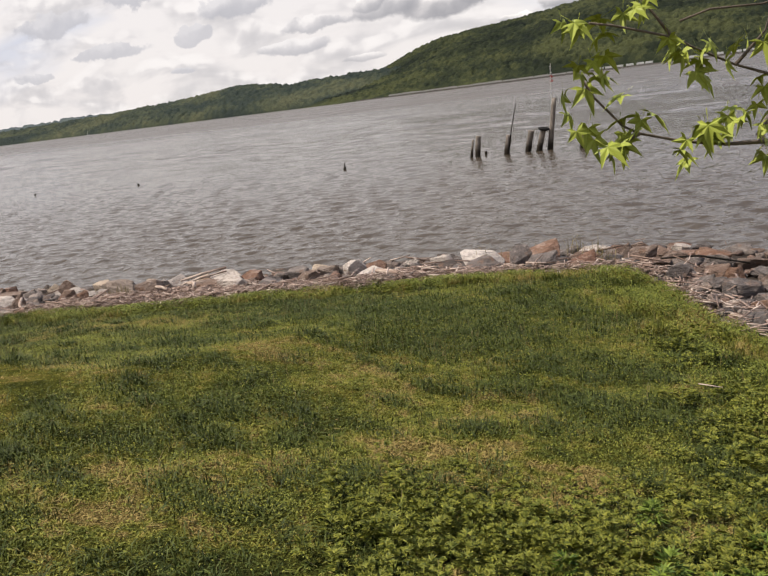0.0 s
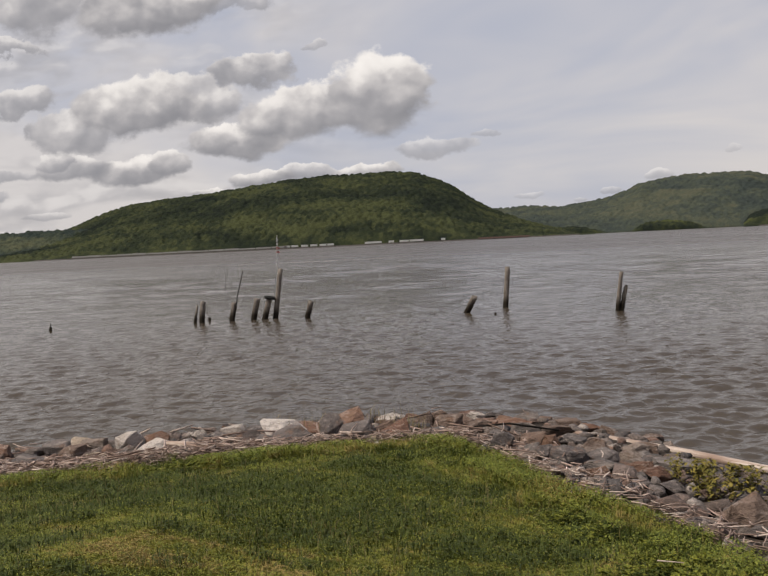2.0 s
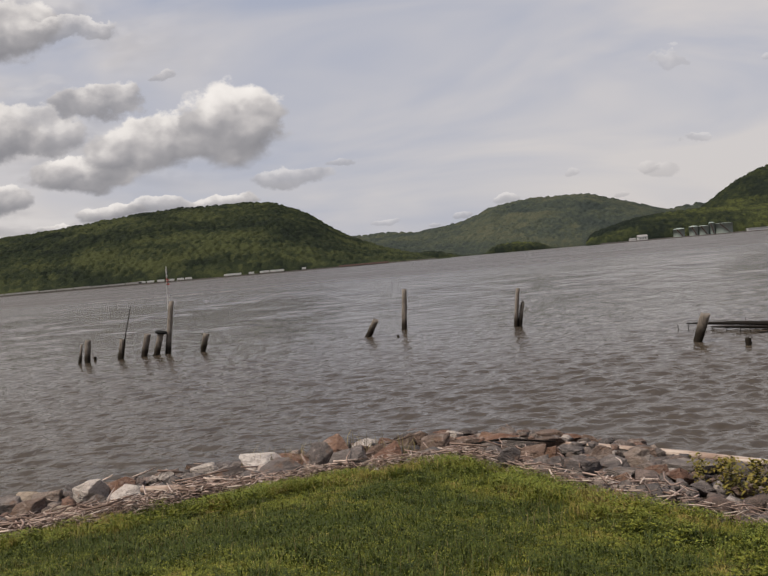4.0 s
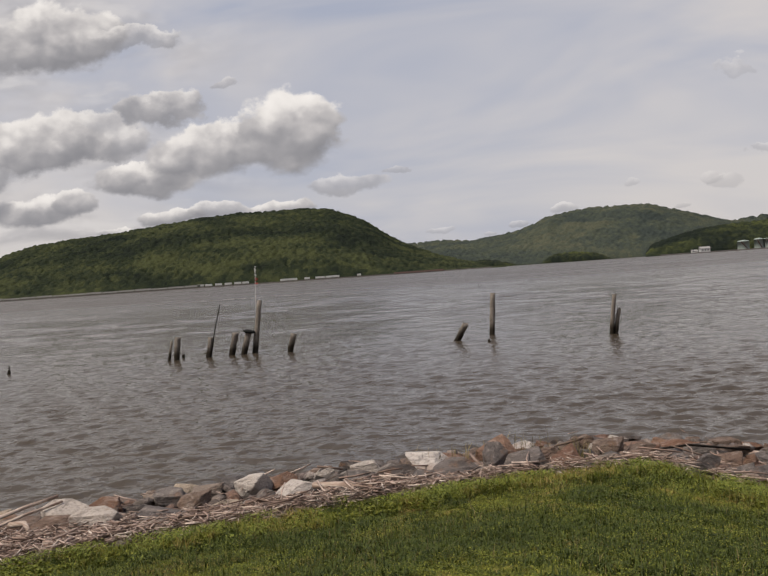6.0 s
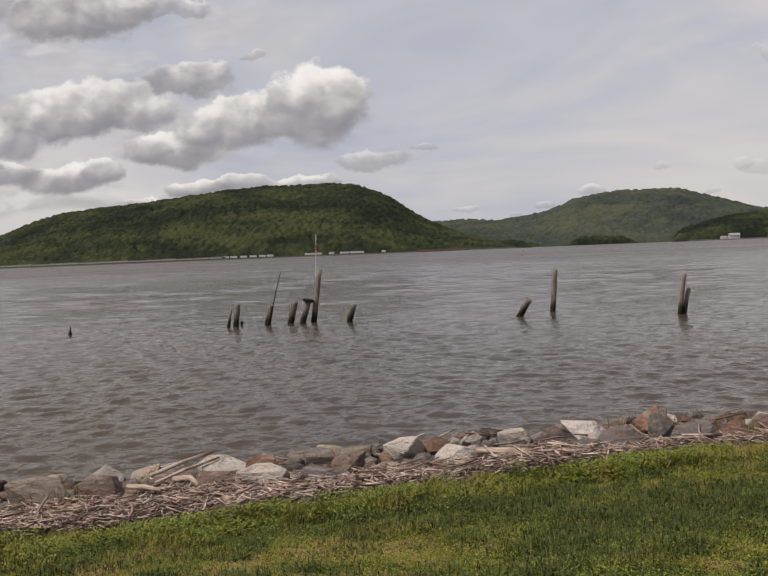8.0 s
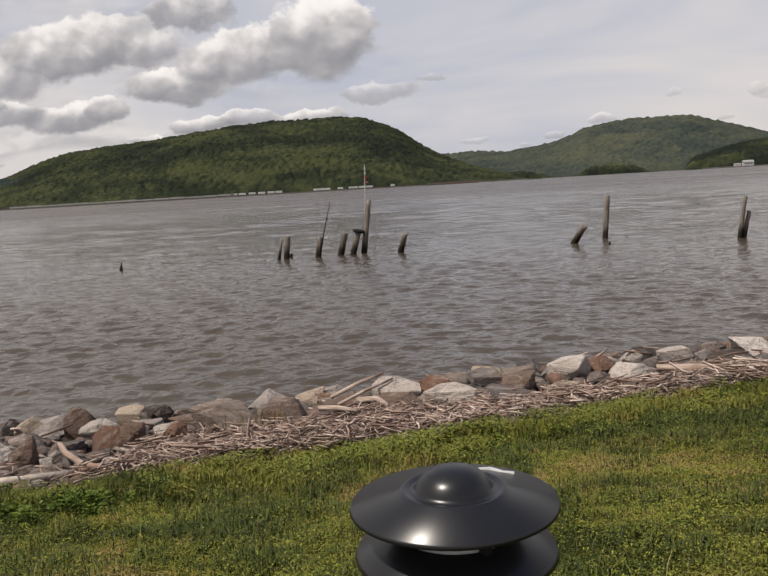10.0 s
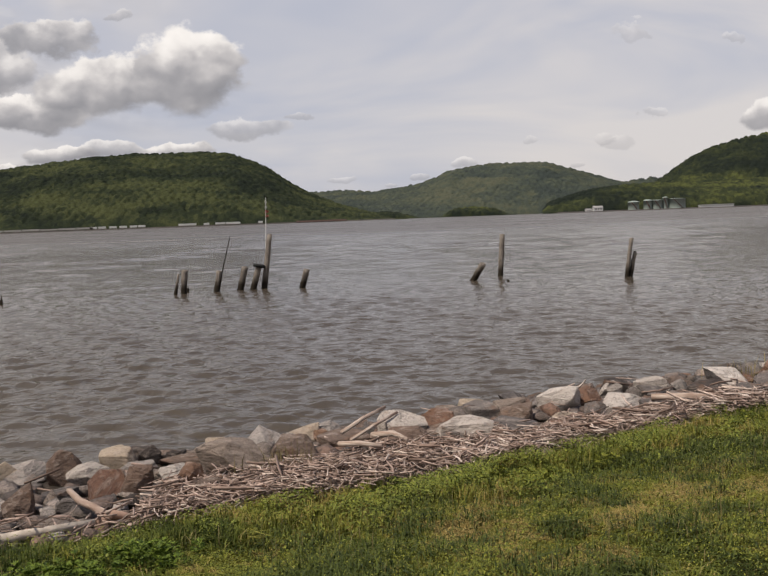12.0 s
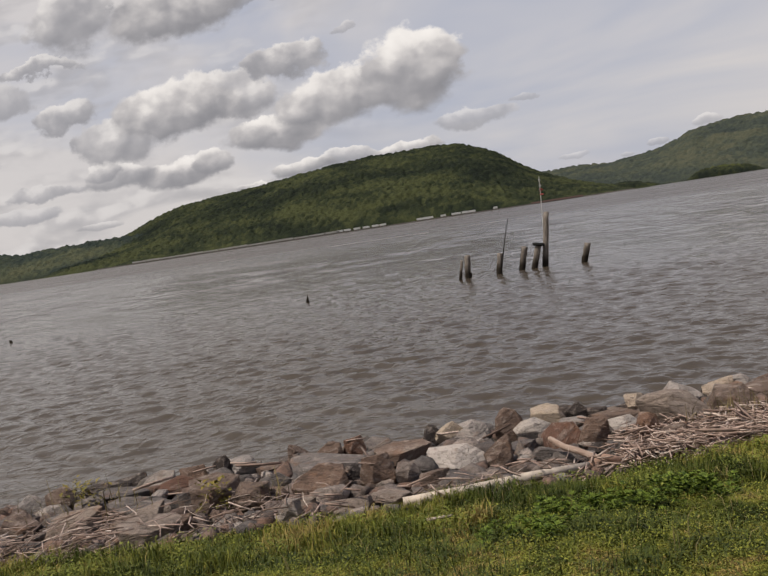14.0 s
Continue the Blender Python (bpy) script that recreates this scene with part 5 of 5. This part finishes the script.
g = random.Random(21)
for tone, places in (("white", WHITE_STONES), ("pale", PALE_STONES), ("cream", CREAM_STONES), ("tan", TAN_STONES), ("brown", BROWN_STONES_DOWNSTREAM + BROWN_STONES_UPSTREAM),
                     ("red", RED_STONES), ("grey", GREY_STONES_DOWNSTREAM + GREY_STONES_UPSTREAM), ("dark", DARK_STONES)):
    for x, y, w, h in places:
        lay(x, y, w, h, tone, g)
for x, y, w, h in SLAB_STONES:
    lay(x, y, 1.2 * w, 0.45 * h, "red", g, -0.62)
spots = np.concatenate([shore_points(1500, -3.75, -3.0, -20, 3.0, 33), shore_points(4200, -3.75, -0.5, -22, 5.0, 31), shore_points(700, -3.2, -0.3, -1.5, 6.0, 32)])
extra = []
for x, y in spots:
    d = float(inland(x, y))
    if -13 < x < -3.5 and d > -1.0:
        continue
    # the long drift log lies clear on the water side
    if x > -0.6 and abs(x * 0.682 + y * 0.732 - 9.82) < 0.55:
        continue
    w = g.uniform(0.22, 0.50)
    if all((x - a) ** 2 + (y - b) ** 2 > (0.36 * (w + c)) ** 2 for a, b, c in taken):
        if len(riprap.children) < 300 and -20.0 < x < 2.6:
            lay(x, y, w * 1.1, w * g.uniform(0.42, 0.66), g.choice(("brown", "grey", "grey", "red", "dark", "brown", "dark", "tan")), g)
        else:
            extra.append((x, y, w * 1.1))
            taken.append((x, y, w))

# small stones between and outside the big ones
V, T, base = [], [], 0
small, small_t = [], []
for k in range(14):
    sg = random.Random(500 + k)
    bm = bmesh.new()
    for _ in range(13):
        d = Vector((sg.gauss(0, 1), sg.gauss(0, 1), sg.gauss(0, 1))).normalized()
        bm.verts.new(Vector((d.x, 0.8 * d.y, 0.6 * d.z)) * sg.uniform(0.44, 0.60))
    bmesh.ops.convex_hull(bm, input=bm.verts[:])
    bmesh.ops.delete(bm, geom=[v for v in bm.verts if not v.link_faces], context="VERTS")
    bm.verts.index_update()
    small.append(np.array([v.co[:] for v in bm.verts]))
    small_t.append(np.array([[v.index for v in f.verts] for f in bm.faces]))
    bm.free()
nr = np.random.default_rng(8)
rest = np.concatenate([shore_points(3000, -3.9, 0.0, -30, 9, 41), shore_points(320, -0.9, 0.0, -20, -13, 42)])
for x, y, w in [(x, y, nr.uniform(0.08, 0.30)) for x, y in rest] + extra:
    k = nr.integers(14)
    a = nr.uniform(0, 6.28)
    p = small[k] * w
    p = np.stack([p[:, 0] * math.cos(a) - p[:, 1] * math.sin(a), p[:, 0] * math.sin(a) + p[:, 1] * math.cos(a), p[:, 2]], 1)
    V.append(p + [x, y, float(ground_z(x, y)) + w * 0.12])
    T.append(small_t[k] + base)
    base += len(p)


def _small_rock(N, p):
    at = place(N)
    tone = N.ramp(per_island(N), ((0.0, (0.15, 0.100, 0.076)), (0.3, (0.19, 0.162, 0.147)), (0.5, (0.23, 0.130, 0.088)), (0.65, (0.09, 0.080, 0.076)), (0.85, (0.29, 0.225, 0.185)), (1.0, (0.46, 0.40, 0.355))))
    veins = N.noise(at, 7.0, 7.0, 0.72, 0.5)
    speck = N.noise(at, 30.0, 4.0, 0.75)
    c = N.mix(N.smooth(veins, 0.42, 0.56, 0.75, 0.0), tone, N.mix(0.7, tone, (0.03, 0.025, 0.02, 1)))
    N.put(p.inputs["Base Color"], N.mix(N.smooth(speck, 0.48, 0.65, 0.0, 0.6), c, (0.06, 0.048, 0.04, 1)))
    bump(N, p, N.m("ADD", veins, N.m("MULTIPLY", speck, 0.3)), 1.0, 0.07)


SMALL_ROCK = material("rubble_stone", _small_rock, 0.9)
tagged(part("rubble", quick_mesh("rubble", np.concatenate(V), np.concatenate(T), SMALL_ROCK), riprap), kind="stuff")


# ---- lawn: blades, clover and weeds ----
def lawn_points(count, x0, x1, y0, seed, lo=0.0, hi=30.0):
    """Random places on the lawn; most of them in the stretch between the path and the shore."""
    g = np.random.default_rng(seed)
    out = np.empty((0, 2))
    while len(out) < count:
        x, y = g.uniform(x0, x1, count), g.uniform(y0, 11.6, count)
        d = inland(x, y)
        near = np.interp(x, [-20, -14, -10, -7, -5, -4.4, -3.5, -2.5, -0.5, 1, 3], [5.0, 4.4, 3.9, 3.7, 3.4, 2.2, 1.0, 0.2, 0.5, 1.2, 2.0])
        ok = (d > lo) & (d < hi) & ((y > near) | (g.random(count) < 0.05))
        out = np.concatenate([out, np.stack([x[ok], y[ok]], 1)])
    return out[:count]


def blades(name, label, xy, tall, wide, mt, seed, lean=0.45):
    """Bent tapering blades, widest in the middle."""
    g = np.random.default_rng(seed)
    n = len(xy)
    tall = tall * g.uniform(0.5, 1.4, n)
    yaw = g.uniform(0, 6.28, n)
    out = np.stack([np.cos(yaw), np.sin(yaw), 0 * yaw], 1)
    side = np.stack([-np.sin(yaw), np.cos(yaw), 0 * yaw], 1) * (wide * g.uniform(0.6, 1.3, n))[:, None]
    k = np.abs(g.normal(0, lean, n))
    foot = np.stack([xy[:, 0], xy[:, 1], ground_z(xy[:, 0], xy[:, 1]) - 0.01], 1)
    up = np.array([0, 0, 1.0])
    mid = foot + up * (0.6 * tall)[:, None] + out * (0.25 * k * tall)[:, None]
    tip = foot + up * (tall * np.clip(1 - 0.3 * k, 0.3, 1))[:, None] + out * (0.9 * k * tall)[:, None]
    V = np.stack([foot, mid + side, tip, mid - side], 1).reshape(-1, 3)
    q = np.arange(n)[:, None] * 4
    return tagged(new(name, quick_mesh(name, V, np.concatenate([q + [0, 1, 3], q + [1, 2, 3]]), mt)), label, "grass", kind="stuff")


def leaves(name, label, xy, height, size, mt, seed, lobes=(0.0,), slim=0.38, stem=None):
    """Little leaves above the ground, at random or as given by stem (height, yaw, tip); lobes: the angles of the fingers of each leaf."""
    g = np.random.default_rng(seed)
    n = len(xy)
    lift = height * g.random(n) ** 0.7
    yaw, tip, size = g.uniform(0, 6.28, n), g.uniform(-0.7, 0.9, n), size * g.uniform(0.5, 1.5, n)
    if stem is not None:
        lift, yaw, tip = stem
    c = np.stack([xy[:, 0], xy[:, 1], ground_z(xy[:, 0], xy[:, 1]) + lift], 1)
    rows, tris = [], []
    q = np.arange(n)[:, None] * 4 * len(lobes)
    for i, turn in enumerate(lobes):
        ct, st = math.cos(turn), math.sin(turn)
        for x, y, z in ((0, -0.2, 0), (slim, 0.35, 0.10), (0, 1.0, -0.15), (-slim, 0.35, 0.10)):
            x, y = x * ct - y * st, x * st + y * ct
            x, y, z = x * size, y * size, z * size
            y2, z2 = y * np.cos(tip) - z * np.sin(tip), y * np.sin(tip) + z * np.cos(tip)
            rows.append(c + np.stack([x * np.cos(yaw) - y2 * np.sin(yaw), x * np.sin(yaw) + y2 * np.cos(yaw), z2], 1))
        tris += [q + [4 * i, 4 * i + 1, 4 * i + 2], q + [4 * i, 4 * i + 2, 4 * i + 3]]
    V = np.stack(rows, 1).reshape(-1, 3)
    return tagged(new(name, quick_mesh(name, V, np.concatenate(tris), mt)), label, "weeds", kind="stuff")


def patchy(xy, f, seed, level):
    return xy[(wobble(xy[:, 0], xy[:, 1], f, seed) + 0.6 * wobble(xy[:, 0], xy[:, 1], 2.7 * f, seed + 3)) > level]


lawn = lawn_points(520000, -20, 5, -1.0, 51)
dd = inland(lawn[:, 0], lawn[:, 1])
hgt = 0.040 + 0.050 * np.clip(wobble(lawn[:, 0], lawn[:, 1], 1.5, 6.0) + 0.5 * wobble(lawn[:, 0], lawn[:, 1], 4.0, 1.0), 0, 1.2) + 0.05 * np.clip(1 - dd / 0.9, 0, 1)
blades("lawn_grass", "unmown patchy lawn grass with dry straw patches", lawn, hgt * 0.62, 0.0042, BLADE, 61, 1.9)


def cushions(count, per, r0, r1, seed, lo=0.15, hi=30.0):
    """Round patches of plants strewn over the lawn."""
    g = np.random.default_rng(seed)
    heart = lawn_points(count, -20, 4, -1.0, seed, lo, hi)
    r = g.uniform(r0, r1, count)
    r = np.repeat(r, per)
    out = np.repeat(heart, per, 0) + g.normal(0, 0.5, (count * per, 2)) * r[:, None] * [1.25, 0.8]
    return out[inland(out[:, 0], out[:, 1]) > 0.0]


tufts = cushions(620, 150, 0.10, 0.42, 52)
blades("tall_grass_tufts", "darker tall grass tufts standing in the lawn", tufts, 0.095, 0.0042, TUFT, 62, 1.3)
rim = lawn_points(75000, -20, 5, 2.0, 57, -0.12, 0.95)
rim_h = 0.05 + 0.17 * np.clip(0.5 + 0.8 * wobble(rim[:, 0], rim[:, 1], 1.1, 5.0) + 0.4 * wobble(rim[:, 0], rim[:, 1], 3.7, 2.0), 0, 1.1)
blades("rim_grass", "long uncut grass along the edge of the lawn", rim, rim_h * 0.85, 0.0036, BLADE, 67, 0.75)
edge_weeds = lawn_points(110000, -12.5, 5, 2.0, 53, 0.0, 0.95)
leaves("edge_weeds", "leafy green weeds along the edge of the lawn", np.concatenate([patchy(edge_weeds, 1.6, 4.0, 0.12), cushions(130, 150, 0.12, 0.35, 59, 0.1, 1.5)]), 0.20, 0.019, EDGE_LEAF, 63)
rim_tufts = cushions(80, 220, 0.12, 0.34, 92, 0.05, 1.2)
blades("rim_tufts", "tall lush green grass clumps along the edge of the lawn", rim_tufts, 0.17, 0.0042, BLADE, 93, 0.8)
dark_g = np.random.default_rng(95)
dark_at = np.concatenate([dark_g.normal(0, 1, (n, 2)) * [rx, ry] + [x, y] for x, y, rx, ry, n in ((-4.1, 7.6, 1.1, 0.55, 15000), (-2.4, 6.6, 0.8, 0.4, 6000), (-6.6, 8.6, 0.7, 0.3, 5000))])
blades("long_lawn_grass", "patch of longer dark green grass in the lawn", dark_at, 0.085, 0.0042, TUFT, 96, 1.2)
clover = cushions(1250, 180, 0.12, 0.55, 54)
leaves("clover", "low clover patches in the lawn", clover, 0.065, 0.0125, WEED, 64)


def clump(x, y, r, n, seed):
    g = np.random.default_rng(seed)
    heads = g.normal(0, 0.55 * r, (max(5, n // 45), 2))
    at = heads[g.integers(0, len(heads), n)] + g.normal(0, 0.045, (n, 2))
    return at * [1.0, 0.8] + [x, y]


def whorls(name, label, areas, leaf, mt, seed, per=12):
    """Bushy weeds: stems with lobed leaves set round them, largest in the middle of the stem."""
    g = np.random.default_rng(seed)
    at = np.concatenate([g.normal(0, 1, (n, 2)) * [rx, ry] + [x, y] for x, y, rx, ry, n, _ in areas])
    tall = np.concatenate([h * g.uniform(0.55, 1.2, n) for *_, n, h in areas])
    k = np.tile(np.arange(per), len(at))
    foot, tall = np.repeat(at, per, 0), np.repeat(tall, per)
    f = (k + g.random(len(k))) / per
    yaw = k * 2.4 + np.repeat(g.uniform(0, 6.28, len(at)), per) + g.normal(0, 0.25, len(k))
    out = 0.02 + 0.02 * (1 - f)
    xy = foot + np.stack([-np.sin(yaw) * out, np.cos(yaw) * out], 1)
    stem = (tall * (0.25 + 0.75 * f), yaw, 0.15 + 0.75 * f + g.normal(0, 0.25, len(k)))
    leaves(name, label, xy, 0.3, leaf * (1.15 - 0.45 * f), mt, seed + 1, (-1.0, -0.5, 0.0, 0.5, 1.0), 0.15, stem)


whorls("mugwort", "knee-high bushy green mugwort with lobed leaves", (
    (0.75, 1.1, 0.42, 0.30, 100, 0.28), (0.3, 0.75, 0.42, 0.28, 60, 0.26), (1.15, 1.0, 0.4, 0.3, 80, 0.28), (1.0, 1.9, 0.45, 0.38, 70, 0.22), (1.7, 1.9, 0.3, 0.4, 60, 0.26)), 0.078, MUGWORT, 65)
whorls("bushy_weeds", "small bushy bright green weeds near the grass edge", (
    (-13.0, 6.6, 0.24, 0.12, 40, 0.13), (-12.3, 6.75, 0.24, 0.12, 40, 0.13), (-13.5, 6.15, 0.2, 0.12, 22, 0.10)), 0.042, MUGWORT, 69)
whorls("leafy_weeds", "low bushy green weeds growing in the lawn", (
    (-0.75, 2.3, 0.36, 0.26, 120, 0.17), (-0.2, 2.4, 0.50, 0.30, 140, 0.17), (0.25, 2.7, 0.45, 0.3, 80, 0.13), (-0.1, 1.6, 0.5, 0.35, 100, 0.15), (1.1, 2.9, 0.6, 0.5, 110, 0.13), (1.3, 4.2, 0.4, 0.6, 90, 0.12),
    (1.0, 5.6, 0.4, 0.6, 120, 0.15), (0.1, 7.6, 0.3, 0.5, 60, 0.13), (-9.3, 8.3, 0.6, 0.2, 50, 0.13), (-5.5, 9.6, 0.8, 0.25, 70, 0.13)), 0.045, WEED, 66, 11)
bents = patchy(lawn_points(5200, -20, 3.5, -1.0, 58), 1.1, 3.0, 0.0)
blades("seed_stems", "thin brownish seed stems standing in the lawn", bents, 0.20, 0.0022, SEED_STEM, 68, 0.4)
vine_at = np.concatenate([clump(1.6, 9.5, 0.45, 420, 11), clump(2.2, 9.2, 0.5, 520, 12), clump(2.6, 8.6, 0.5, 520, 13), clump(3.2, 8.2, 0.6, 520, 14), clump(1.9, 8.9, 0.4, 300, 18), clump(3.6, 7.4, 0.5, 400, 19), clump(-16.75, 7.95, 0.16, 110, 15), clump(-18.95, 8.8, 0.14, 60, 16), clump(-18.5, 8.5, 0.2, 70, 17)])
leaves("shore_vine", "yellow-green vine leaves creeping over the shore rocks", vine_at, 0.42, 0.048, VINE, 66)
reed_g = np.random.default_rng(77)
reeds = np.concatenate([reed_g.normal(0, 1, (n, 2)) * [r, 0.6 * r] + [x, y] for x, y, r, n in ((-2.2, 12.3, 0.16, 60), (-11.3, 9.4, 0.22, 90), (-4.6, 12.4, 0.2, 40), (-3.9, 12.7, 0.15, 40), (-18.4, 8.2, 0.5, 70), (-16.2, 8.0, 0.15, 30), (-2.9, 13.3, 0.2, 40))])
blades("dry_reeds", "dry beige grass stems growing between the rocks", reeds, 0.42, 0.0045, SEED_STEM, 78, 0.55)
